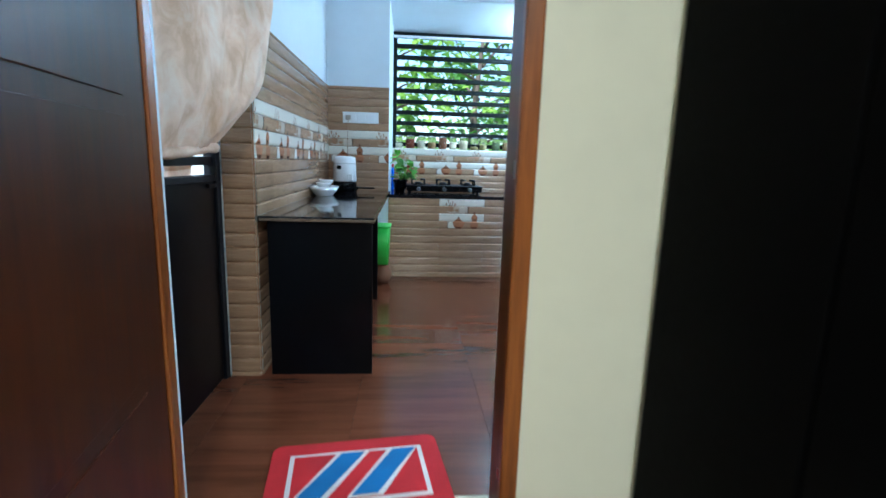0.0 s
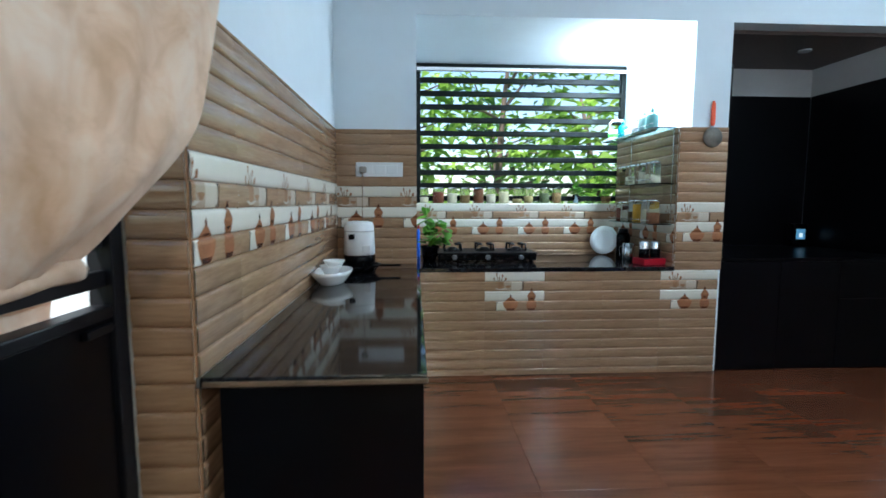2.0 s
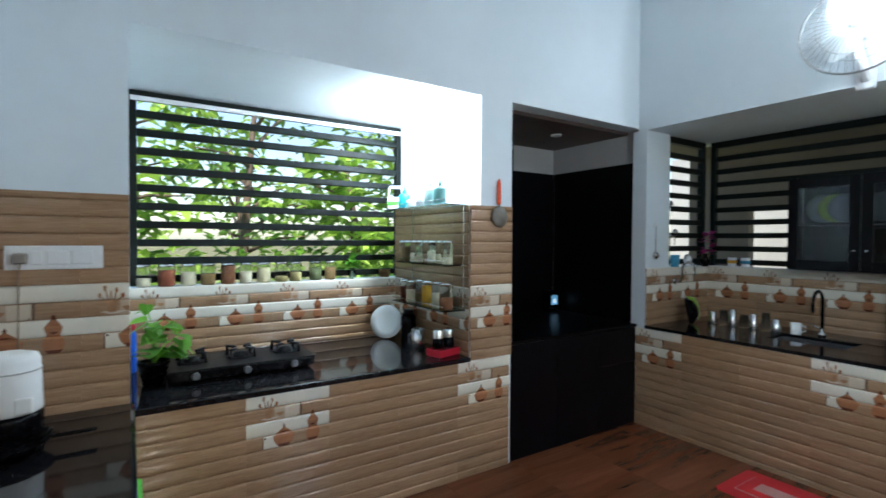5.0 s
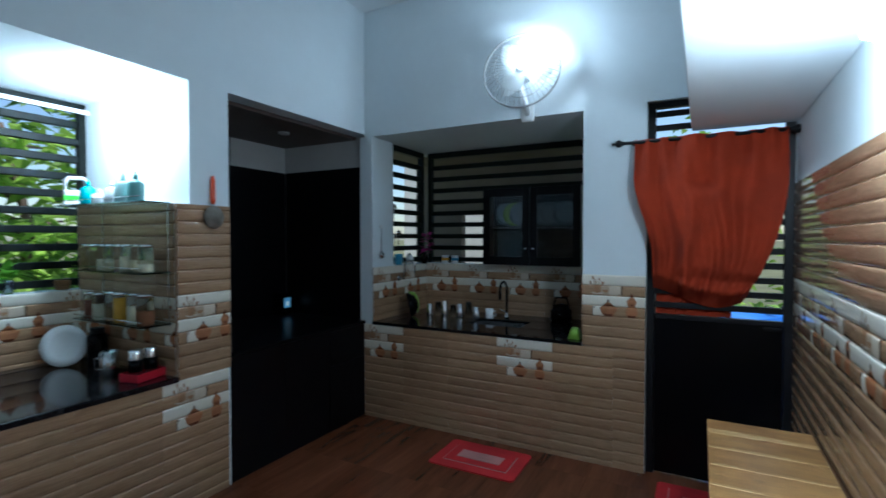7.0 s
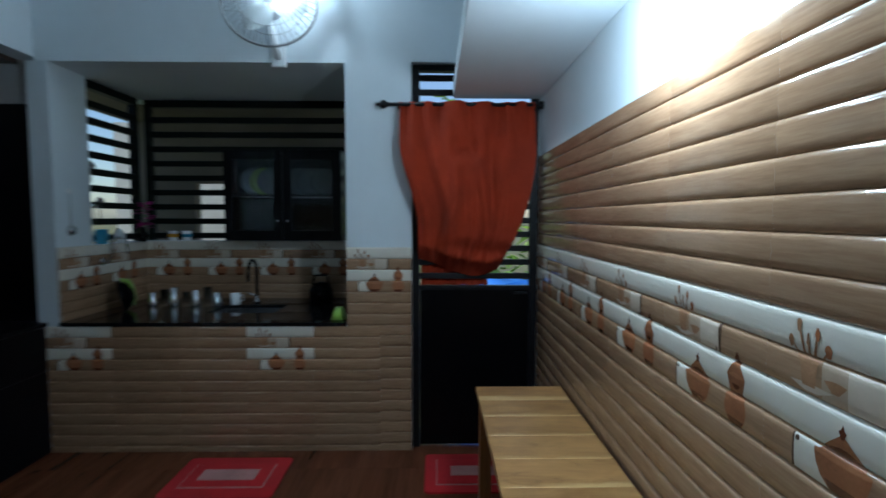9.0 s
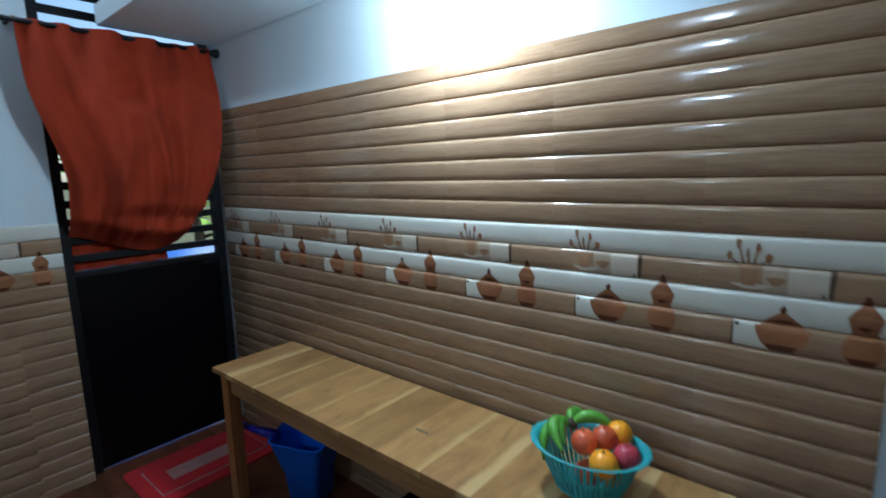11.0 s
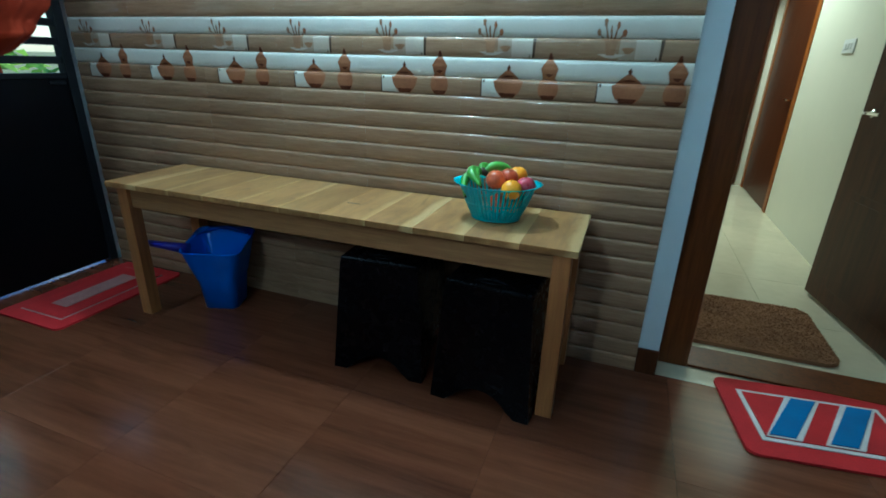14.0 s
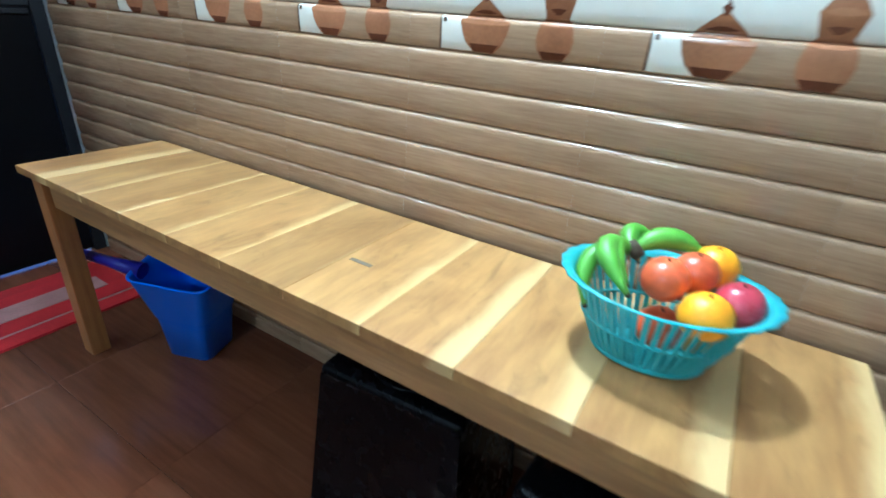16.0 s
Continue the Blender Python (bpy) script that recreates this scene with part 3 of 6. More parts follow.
def tile_mesh(u0, u1, z0, z1, decor):
    """A ribbed tile of 450 by 300 mm, or the piece of it between u0, u1 and z0, z1; it faces -y."""
    key = tuple(round(v, 3) for v in (u0, u1, z0, z1)) + (decor,)
    if key in TILE_CACHE:
        return TILE_CACHE[key]
    bm = B()
    g = 0.00005
    for k in range(4):
        zs = [0.075 * (k + f) for f, d in RIB]
        ds = [d for f, d in RIB]
        lo, hi = max(z0, zs[0]), min(z1, zs[-1])
        if hi - lo < 0.006:
            continue
        prof = [(z, d) for z, d in zip(zs, ds) if lo - 1e-6 <= z <= hi + 1e-6]
        if prof[0][0] > lo + 1e-6:
            prof.insert(0, (lo, depth_at(lo + 1e-6)))
        if prof[-1][0] < hi - 1e-6:
            prof.append((hi, depth_at(hi - 1e-6)))
        row = [(bm.verts.new((u0 + g, -d, z)), bm.verts.new((u1 - g, -d, z))) for z, d in prof]
        for a, b in zip(row, row[1:]):
            f = bm.faces.new((a[0], a[1], b[1], b[0]))
            f.smooth = True
            f.material_index = 1 if decor and k in (1, 3) else 0
    for u in (u0 + g, u1 - g):
        bm.faces.new([bm.verts.new(p) for p in ((u, 0, z0), (u, -0.0065, z0), (u, -0.0065, z1), (u, 0, z1))])
    if decor:
        def pr(pts, slot, lift=0.0):
            """A print that follows the ribs: level strips across the outline, a hair above the glaze."""
            zlo, zhi = max(z0, min(z for x, z in pts)), min(z1, max(z for x, z in pts))
            cuts = {zlo, zhi} | {z for x, z in pts if zlo < z < zhi} | {0.075 * (k + f) for k in range(4) for f, d in RIB if zlo < 0.075 * (k + f) < zhi}
            rows = []
            for z in sorted(cuts):
                zz = min(max(z, zlo + 1e-5), zhi - 1e-5)
                xs = [x + (x2 - x) * (zz - za) / (zb - za) for (x, za), (x2, zb) in zip(pts, pts[1:] + pts[:1]) if (za - zz) * (zb - zz) < 0]
                if len(xs) < 2:
                    continue
                y = -depth_at(z) - 0.0004 - lift * 0.5
                rows.append([bm.verts.new((min(max(x, u0), u1), y, z)) for x in (min(xs), max(xs))])
            for p, q in zip(rows, rows[1:]):
                if p[1].co.x - p[0].co.x + q[1].co.x - q[0].co.x > 0.0004:
                    f = bm.faces.new((p[0], p[1], q[1], q[0]))
                    f.material_index = slot
                    f.smooth = True

        def strip(x0, x1, k, slot, lift=0.0):
            pr([(x0, 0.075 * k + 0.004), (x1, 0.075 * k + 0.004), (x1, 0.075 * k + 0.0715), (x0, 0.075 * k + 0.0715)], slot, lift)
        strip(0.088, 0.215, 0, 1)                              # parchment beside the pot
        strip(0.145, 0.282, 2, 6)                              # pale cloth beside the spoon jar
        strip(0.200, 0.280, 2, 7, 0.0003)
        pr(oval(0.120, 0.166, 0.070, 0.0075), 7, 0.0006)       # dish
        pr(oval(0.175, 0.184, 0.034, 0.011), 4, 0.0007)
        pr([(0.100, 0.168), (0.130, 0.168), (0.136, 0.222), (0.092, 0.222)], 4, 0.0009)
        for dx, top, wd in ((-0.046, 0.252, 0.008), (-0.026, 0.285, 0.009), (-0.004, 0.262, 0.006), (0.018, 0.276, 0.007), (0.042, 0.250, 0.010)):
            pr([(0.111 + dx * 0.4, 0.212), (0.118 + dx * 0.4, 0.212), (0.1165 + dx, top - 0.008), (0.1115 + dx, top - 0.008)], 4, 0.0011)
            pr(oval(0.114 + dx, top - 0.008, wd, 0.013, n=10), 4 if dx < 0.01 else 2, 0.0013)
        pr([(0.282, 0.154), (0.290, 0.154), (0.294, 0.224), (0.282, 0.224)], 5, 0.0009)    # rolled ends
        pr(oval(0.272, 0.160, 0.006, 0.006, n=8), 5, 0.0006)
        pr([(0.082, 0.004), (0.088, 0.004), (0.088, 0.071), (0.084, 0.071)], 5, 0.0006)
        pr(oval(0.096, 0.063, 0.006, 0.006, n=8), 5, 0.0006)
        pr([(0.170, 0.003), (0.220, 0.003), (0.240, 0.022), (0.252, 0.048), (0.254, 0.064), (0.136, 0.064), (0.138, 0.048), (0.150, 0.022)], 2, 0.0006)   # lidded pot
        pr([(0.172, 0.003), (0.218, 0.003), (0.230, 0.020), (0.160, 0.020)], 3, 0.0009)
        pr(oval(0.195, 0.064, 0.064, 0.008), 8, 0.0012)
        pr([(0.146, 0.066), (0.244, 0.066), (0.232, 0.082), (0.210, 0.100), (0.200, 0.108), (0.190, 0.108), (0.180, 0.100), (0.158, 0.082)], 2, 0.0015)
        pr(oval(0.195, 0.083, 0.034, 0.004), 3, 0.0018)
        pr(oval(0.195, 0.112, 0.010, 0.009, n=10), 3, 0.0018)
        pr([(0.190, 0.116), (0.200, 0.116), (0.196, 0.130)], 3, 0.0018)
        pr([(0.332, 0.002), (0.376, 0.002), (0.390, 0.022), (0.394, 0.045), (0.388, 0.066), (0.376, 0.084), (0.374, 0.096), (0.386, 0.110), (0.388, 0.122), (0.372, 0.138),
            (0.362, 0.152), (0.346, 0.152), (0.336, 0.138), (0.320, 0.122), (0.322, 0.110), (0.334, 0.096), (0.332, 0.084), (0.320, 0.066), (0.314, 0.045), (0.318, 0.022)], 2, 0.0006)  # tall jar
        pr([(0.334, 0.002), (0.374, 0.002), (0.384, 0.018), (0.324, 0.018)], 3, 0.0009)
        pr(oval(0.354, 0.070, 0.036, 0.005), 8, 0.0009)
        pr(oval(0.354, 0.118, 0.036, 0.006), 8, 0.0009)
        pr(oval(0.354, 0.092, 0.022, 0.006), 3, 0.0009)
        pr(oval(0.354, 0.160, 0.010, 0.012, n=10), 3, 0.0009)
    me = bpy.data.meshes.new("tile")
    bm.to_mesh(me)
    bm.free()
    for m in (TILE, TILE_WHITE, PRINT_CLAY, PRINT_SHADE, PRINT_STRAW, PRINT_INK, PRINT_BEIGE, PRINT_PALE, PRINT_RIM):
        me.materials.append(m)
    TILE_CACHE[key] = me
    return me


TILE_JOBS = []


def tile_region(parent, origin, turn, u0, u1, z0, z1, seam_u=0.0, seam_z=0.0, decor=lambda i, j: False):
    """Tiles on a wall: u runs to the right as one faces it, from origin; seams pass through seam_u and seam_z."""
    TILE_JOBS.append((parent, origin, turn, u0, u1, z0, z1, seam_u, seam_z, decor))


def lay_tiles():
    for parent, origin, turn, u0, u1, z0, z1, seam_u, seam_z, decor in TILE_JOBS:
        m = pose(*origin, 0, 0, turn)
        for i in range(math.floor((u0 - seam_u) / 0.45 + 1e-4), math.ceil((u1 - seam_u) / 0.45 - 1e-4)):
            for j in range(math.floor((z0 - seam_z) / 0.30 + 1e-4), math.ceil((z1 - seam_z) / 0.30 - 1e-4)):
                tu, tz = seam_u + 0.45 * i, seam_z + 0.30 * j
                a, b, c, d = max(u0, tu) - tu, min(u1, tu + 0.45) - tu, max(z0, tz) - tz, min(z1, tz + 0.30) - tz
                if b - a < 0.01 or d - c < 0.01:
                    continue
                ob = new("tile", tile_mesh(a, b, c, d, bool(decor(i, j))))
                ob.parent = parent
                ob.matrix_local = m @ Matrix.Translation((tu, 0, tz))


at_row = lambda row: (lambda i, j: j == row)
# south wall: seven tiles from the corner, decor row under 1.415
tile_region(wall_south, (E, S, 0), 180, 0.0, 3.111, 0.0, 1.997, 0.01, 1.115, at_row(0))
# west wall above the counter, its return, and the part below the slab
tile_region(wall_west, (W, 3.65, 0), 90, 0.0, 2.305, 0.86, 1.83, -0.12, 1.145, at_row(0))
tile_region(wall_west, (W, 3.65, 0), 90, 0.0, 2.305, 0.0, 0.83, -0.12, 1.145)
tile_region(wall_west, (-1.24, 3.65, 0), 0, 0.0, 0.15, 0.0, 1.83, -0.15, 1.145)
# north wall: beside the bay, under the hob, the pillar
tile_region(wall_north, (W, N, 0), 0, 0.0, 0.582, 0.86, 1.83, -0.05, 1.125, at_row(0))
tile_region(wall_north, (0, N, 0), 0, -0.508, 1.80, 0.0, 0.797, 0.0, 0.497, lambda i, j: j == 0 and i in (0, 3))
tile_region(wall_north, (1.45, N, 0), 0, 0.0, 0.37, 0.80, 1.87, -0.03, 1.015, at_row(0))
tile_region(wall_bay_north, (-0.508, 7.05, 0), 0, 0.0, 1.958, 0.82, 1.30, 0.0, 1.0, at_row(0))
tile_region(wall_bay_north, (1.45, 7.05, 0), -90, 0.0, 1.095, 0.82, 1.87, 0.0, 1.0, at_row(0))
# east wall: under the sink, the pillar, inside the sink bay
tile_region(wall_east, (E, N, 0), -90, 0.0, 2.225, 0.0, 0.862, -0.02, 0.562, lambda i, j: j == 0 and i in (0, 3))
tile_region(wall_east, (E, 3.95, 0), -90, 0.0, 0.435, 0.862, 1.394, -0.01, 1.094, at_row(0))
tile_region(wall_east, (E, 3.73, 0), -90, 0.0, 0.215, 0.0, 0.862, -0.23, 0.50)
tile_region(wall_bay_east, (4.30, 5.87, 0), -90, 0.0, 1.92, 0.88, 1.388, 0.0, 1.088, at_row(0))
tile_region(wall_bay_east, (E + 0.004, 5.87, 0), 0, 0.0, 1.0, 0.88, 1.388, 0.0, 1.088, at_row(0))


# ---- louvres and doors ----
def louvre(name, label, length, height, at, turn, pitch=0.125, bar=0.05, top_frame=0.06):
    """A frame with level bars; it runs along its own x, from z = 0."""
    ob = tagged(thing(name, label, "window", at, turn), kind="structure")
    for x in (0.0, length - 0.045):
        part("window_frame", box(B(), x, x + 0.045, -0.03, 0.03, 0, height, bevel=0.003), SLAT, ob)
    part("window_frame", box(B(), 0.045, length - 0.045, -0.03, 0.03, height - top_frame, height, bevel=0.003), SLAT, ob)
    bar_me = mesh_of("slat", box(B(), 0.045, length - 0.045, -0.022, 0.022, -bar / 2, bar / 2, bevel=0.006), SLAT)
    n = int((height - top_frame) / pitch)
    for k in range(n):
        part("slat", bar_me, SLAT, ob, at=(0, 0, pitch * (k + 0.35)))
    return ob


window_1 = louvre("window_1", "dark barred window bay with level slats and garden behind", 2.05, 1.32, (-0.508, 7.165, 1.305), 0)
window_2 = louvre("window_2", "dark barred window with level slats above the sink", 1.92, 1.21, (4.36, 5.87, 1.39), -90)
window_3 = louvre("window_3", "narrow dark barred side window of the sink bay", 0.66, 1.21, (3.64, 5.93, 1.39), 0)
rail_bm = box(B(), -0.50, 1.54, 7.075, 7.087, 2.545, 2.575, bevel=0.002)
solid("window_rail", rail_bm, WHITEPLASTIC, "thin white strip along the window head", "trim", kind="structure")


def barred_door(name, label, width, panel, height, at, turn, pitch=0.095, bar=0.04):
    ob = tagged(thing(name, label, "door", at, turn), kind="structure")
    for x in (0.0, width - 0.05):
        part("door_frame", box(B(), x, x + 0.05, -0.03, 0.03, 0, height, bevel=0.003), BLACK_PAINT, ob)
    part("door_frame", box(B(), 0.05, width - 0.05, -0.03, 0.03, height - 0.04, height, bevel=0.003), BLACK_PAINT, ob)
    part("door_panel", box(B(), 0.052, width - 0.052, -0.018, 0.018, 0.014, panel, bevel=0.003), BLACK, ob)
    part("rail", box(B(), 0.05, width - 0.05, -0.026, 0.026, panel, panel + 0.03, bevel=0.004), BLACK_PAINT, ob)
    bar_me = mesh_of("bar", box(B(), 0.05, width - 0.05, -0.012, 0.012, -bar / 2, bar / 2, bevel=0.004), BLACK_PAINT)
    z = panel + 0.03 + 0.045 + bar / 2
    while z < height - 0.05:
        part("bar", bar_me, BLACK_PAINT, ob, at=(0, 0, z))
        z += pitch
    part("latch", box(B(), width * 0.82, width * 0.82 + 0.09, -0.035, -0.018, panel - 0.03, panel - 0.01, bevel=0.003), BLACK_PAINT, ob)
    return ob


door_4 = barred_door("door_4", "black half-panelled outer door with level bars above", 0.85, 1.10, 2.605, (E + 0.07, 3.513, 0), -90)
door_5 = barred_door("door_5", "black half-panelled outer door with a gap under its rail", 0.866, 1.035, 2.318, (-1.28, 2.782, 0), 90)


# ---- outdoors ----
solid("ground", box(B(), -400, 400, -400, 400, -0.6, -0.2), EARTH, "bare earth yard with leaf litter", "ground", kind="structure")


def leaf_quads(bm, rng, centre, spread, count, length, width, droop=0.5):
    for _ in range(count):
        while True:
            d = Vector((rng.uniform(-1, 1), rng.uniform(-1, 1), rng.uniform(-1, 1)))
            if d.length < 1:
                break
        p = Vector(centre) + Vector((d.x * spread[0], d.y * spread[1], d.z * spread[2]))
        a = rng.uniform(0, math.tau)
        out = Vector((math.cos(a), math.sin(a), rng.uniform(-droop, 0.5))).normalized()
        side = out.cross(Vector((rng.uniform(-0.5, 0.5), rng.uniform(-0.5, 0.5), 1))).normalized()
        L, Wd = length * rng.uniform(0.6, 1.3), width * rng.uniform(0.7, 1.3)
        tip = p + out * L - Vector((0, 0, L * 0.25))
        mid = p + out * L * 0.5 + Vector((0, 0, L * 0.05))
        v = [bm.verts.new(q) for q in (p, mid + side * Wd, tip, mid - side * Wd)]
        bm.faces.new(v)


def tree(at, height, crown, seed, leaf, label, count=900, length=0.2, width=0.045, lean=(0, 0)):
    rng = random.Random(seed)
    ob = thing("tree", label, "tree", at, group="garden trees")
    tb = B()
    pts = [Vector((lean[0] * f * f, lean[1] * f * f, height * f)) for f in (0, 0.2, 0.4, 0.6, 0.8, 1.0)]
    tube(tb, pts, 0.1, 8, radii=[0.10, 0.085, 0.07, 0.055, 0.04, 0.02])
    ends = []
    for k in range(9):
        f = 0.3 + 0.65 * k / 9
        base = pts[0].lerp(pts[-1], f)
        a = rng.uniform(0, math.tau)
        tip = base + Vector((math.cos(a), math.sin(a), rng.uniform(0.1, 0.7))) * crown * rng.uniform(0.6, 1.0)
        tube(tb, [base, base.lerp(tip, 0.5) + Vector((0, 0, 0.08)), tip], 0.03, 6, radii=[0.035, 0.022, 0.008])
        ends += [tip, base.lerp(tip, 0.6)]
    part("trunk", tb, BARK, ob)
    cb = B()
    for e in ends:
        s = crown * rng.uniform(0.28, 0.5)
        leaf_quads(cb, rng, e, (s, s, s * 0.8), count // len(ends), length, width)
    part("crown", cb, leaf, ob)
    return ob


for k, (x, y, h, c, lf) in enumerate((
        (-2.6, 11.2, 4.6, 1.7, LEAF), (-0.6, 10.2, 3.3, 1.2, LEAF), (0.9, 11.0, 4.4, 1.6, LEAF_DARK), (2.3, 9.6, 3.1, 1.25, LEAF),
        (3.9, 11.6, 4.8, 1.9, LEAF), (5.8, 13.0, 5.2, 2.2, LEAF_DARK), (-4.8, 13.5, 5.5, 2.2, LEAF_DARK), (1.6, 14.5, 4.2, 2.0, LEAF))):
    tree((x, y, -0.2), h, c, 11 + k, lf, "broad-leaved garden tree in backlit green leaf", 560, 0.30 if k % 2 else 0.22, 0.06, (0.3 * (-1) ** k, 0.2))
for k, (x, y) in enumerate(((6.6, 2.0), (7.8, 0.9), (7.2, 3.3))):
    tree((x, y, -0.2), 3.0, 1.2, 41 + k, LEAF, "garden tree with light green leaves by the yard", 420, 0.22, 0.05)
for k, (x, y) in enumerate(((-3.8, 2.2), (-4.5, 3.6))):
    tree((x, y, -0.2), 3.0, 1.2, 51 + k, LEAF_DARK, "dark green garden tree beside the house", 700)

hedge = B()
hr = random.Random(5)
for k in range(34):
    leaf_quads(hedge, hr, (-5 + k * 0.36, 9.4 + hr.uniform(-0.8, 1.2), 0.6 + hr.uniform(-0.2, 0.7)), (0.45, 0.4, 0.75), 85, 0.26, 0.05)
solid("shrubs", hedge, LEAF, "low mixed shrubs along the garden edge", "shrubs", kind="stuff")

# covered yard behind the sink; roof and wall carry its shade in their colour
setting("yard_roof", [(4.55, 8.2, 3.9, 7.4, 2.85, 2.95)], SHADEWALL, "sheet roof over the side yard, coloured dark for shade")
setting("yard_wall", [(6.60, 6.75, 3.6, 6.08, -0.2, 2.85), (6.60, 6.75, 6.56, 7.4, -0.2, 2.85), (6.60, 6.75, 6.08, 6.56, 2.05, 2.85)], SHADEWALL, "wall of the covered side yard, coloured dark for shade")
setting("outer_house", [(9.5, 9.7, 4.0, 9.5, -0.2, 3.4), (3.9, 6.0, 9.4, 9.55, -0.2, 2.2)], OUTWALL, "sunlit white plastered wall of a neighbouring house")
tarp = B()
sheet(tarp, lambda u, v: (4.7 + 1.2 * u, 1.7 + 1.5 * v, 0.90 + 0.10 * math.sin(5 * u + 3 * v) * math.sin(4 * v) - (1.05 if u in (0, 1) or v in (0, 1) else 0)), 14, 14)
solid("tarpaulin", tarp, TARP, "blue tarpaulin draped over a low stack outdoors", "tarpaulin")


# ---- counters and sink ----
counter_west = thing("long_counter", "black granite counter along the tiled wall with a black end panel", "counter")
part("worktop", box(B(), W + 0.011, -0.49, 3.64, N - 0.011, 0.832, 0.862, bevel=0.004), GRANITE, counter_west, "polished black granite slab with a worn edge")
part("edge_strip", box(B(), W + 0.02, -0.488, 3.634, 3.640, 0.838, 0.852, bevel=0.002), plain("worn_edge", (0.16, 0.11, 0.07), 0.4, vary=0.5, scale=40), counter_west, "worn brownish slab edge")
part("end_panel", box(B(), -1.035, -0.50, 3.655, 3.68, 0.0, 0.832, bevel=0.002), BLACK, counter_west)
for y in (4.35, 5.10):
    part("support", box(B(), -1.04, -0.56, y, y + 0.03, 0.0, 0.832, bevel=0.002), BLACK, counter_west)

hob_counter = thing("hob_counter", "polished black granite counter filling the window bay", "counter")
part("worktop", box(B(), -0.506, 1.448, N - 0.012, 7.04, 0.797, 0.826, bevel=0.002), GRANITE, hob_counter)
part("front_edge", box(B(), -0.506, 1.448, N - 0.020, N - 0.0125, 0.794, 0.8255, bevel=0.003), GRANITE, hob_counter)

sink_counter = thing("sink_counter", "polished black granite counter with an undermounted sink", "counter")
for b in ((E - 0.014, 3.62, 3.955, 5.865), (3.95, 4.288, 3.955, 5.865), (3.62, 3.95, 3.955, 4.55), (3.62, 3.95, 5.05, 5.865)):
    part("worktop", box(B(), *b, 0.862, 0.888, bevel=0.002), GRANITE, sink_counter)
basin = B()
box(basin, 3.60, 3.97, 4.53, 5.07, 0.70, 0.71)
for b in ((3.60, 3.62, 4.53, 5.07), (3.95, 3.97, 4.53, 5.07), (3.62, 3.95, 4.53, 4.55), (3.62, 3.95, 5.05, 5.07)):
    box(basin, *b, 0.71, 0.87)
part("basin", basin, STEEL, sink_counter, "brushed steel sink bowl")

tap = thing("tap", "dark gooseneck kitchen tap standing behind the sink", "tap", (4.05, 4.83, 0.888))
part("base", lathe(B(), [(0.026, 0), (0.026, 0.02), (0.016, 0.03), (0.014, 0.06)]), CHROME, tap)
part("spout", tube(B(), [(0, 0, 0.05)] + [(-0.09 + 0.09 * math.cos(a), 0, 0.27 + 0.09 * math.sin(a)) for a in [k * math.pi / 10 for k in range(11)]] + [(-0.18, 0, 0.20)], 0.012, 10), BLACKPLASTIC, tap)
part("lever", tube(B(), [(0, 0.0, 0.05), (0, 0.07, 0.085)], 0.008), CHROME, tap)
tap_two = thing("wall_tap", "chrome wall tap with a curved spout on the bay tiles", "tap", (3.72, 5.858, 1.26))
part("flange", lathe(B(), [(0.03, 0), (0.03, 0.008), (0.012, 0.012)], turn=Matrix.Rotation(radians(90), 3, "X")), CHROME, tap_two)
part("spout", tube(B(), [(0, 0, 0), (0, -0.05, 0.0), (0, -0.07, 0.05)] + [(0, -0.13 + 0.06 * math.cos(a), 0.12 + 0.06 * math.sin(a)) for a in [k * math.pi / 8 for k in range(9)]] + [(0, -0.19, 0.06)], 0.011, 8), CHROME, tap_two)

# ---- recess with black panels ----
niche = thing("niche_cabinet", "glossy black cabinet and panelling built into the recess", "cabinet")
part("side_panel", box(B(), 3.345, 3.363, N + 0.005, 7.02, 0.0, 2.338, bevel=0.002), BLACK, niche)
part("side_panel", box(B(), 1.822, 1.84, N + 0.005, 7.02, 0.0, 2.338, bevel=0.002), BLACK, niche)
part("back_panel", box(B(), 1.84, 3.345, 7.025, 7.045, 0.0, 2.338, bevel=0.002), BLACK, niche)
part("shelf", box(B(), 1.84, 3.345, N - 0.005, 7.02, 0.862, 0.888, bevel=0.003), BLACK, niche)
for k in range(3):
    part("cabinet_door", box(B(), 1.823 + k * 0.49, 2.309 + k * 0.49, N + 0.002, N + 0.02, 0.004, 0.858, bevel=0.002), BLACK, niche)
part("rail", box(B(), 2.82, 3.26, N - 0.002, N + 0.002, 0.56, 0.563), BLACK_PAINT, niche)
device = thing("water_purifier", "small dark appliance with a lit blue-white display", "appliance", (3.22, 6.93, 0.888))
part("body", box(B(), -0.07, 0.07, -0.05, 0.05, 0.0, 0.22, bevel=0.008), BLACKPLASTIC, device)
part("display", box(B(), -0.045, 0.045, -0.054, -0.05, 0.07, 0.17), SCREEN, device)
part("display_spot", box(B(), -0.016, 0.016, -0.057, -0.054, 0.09, 0.13), glowing("lit_spot", (0.8, 0.95, 1.0), 0.4), device)
solid("downlight", lathe(B(), [(0.05, 0), (0.05, 0.012), (0.04, 0.014)], (2.78, 6.45, 2.585)), WHITEPLASTIC, "small round white downlight in the recess soffit", "lamp")

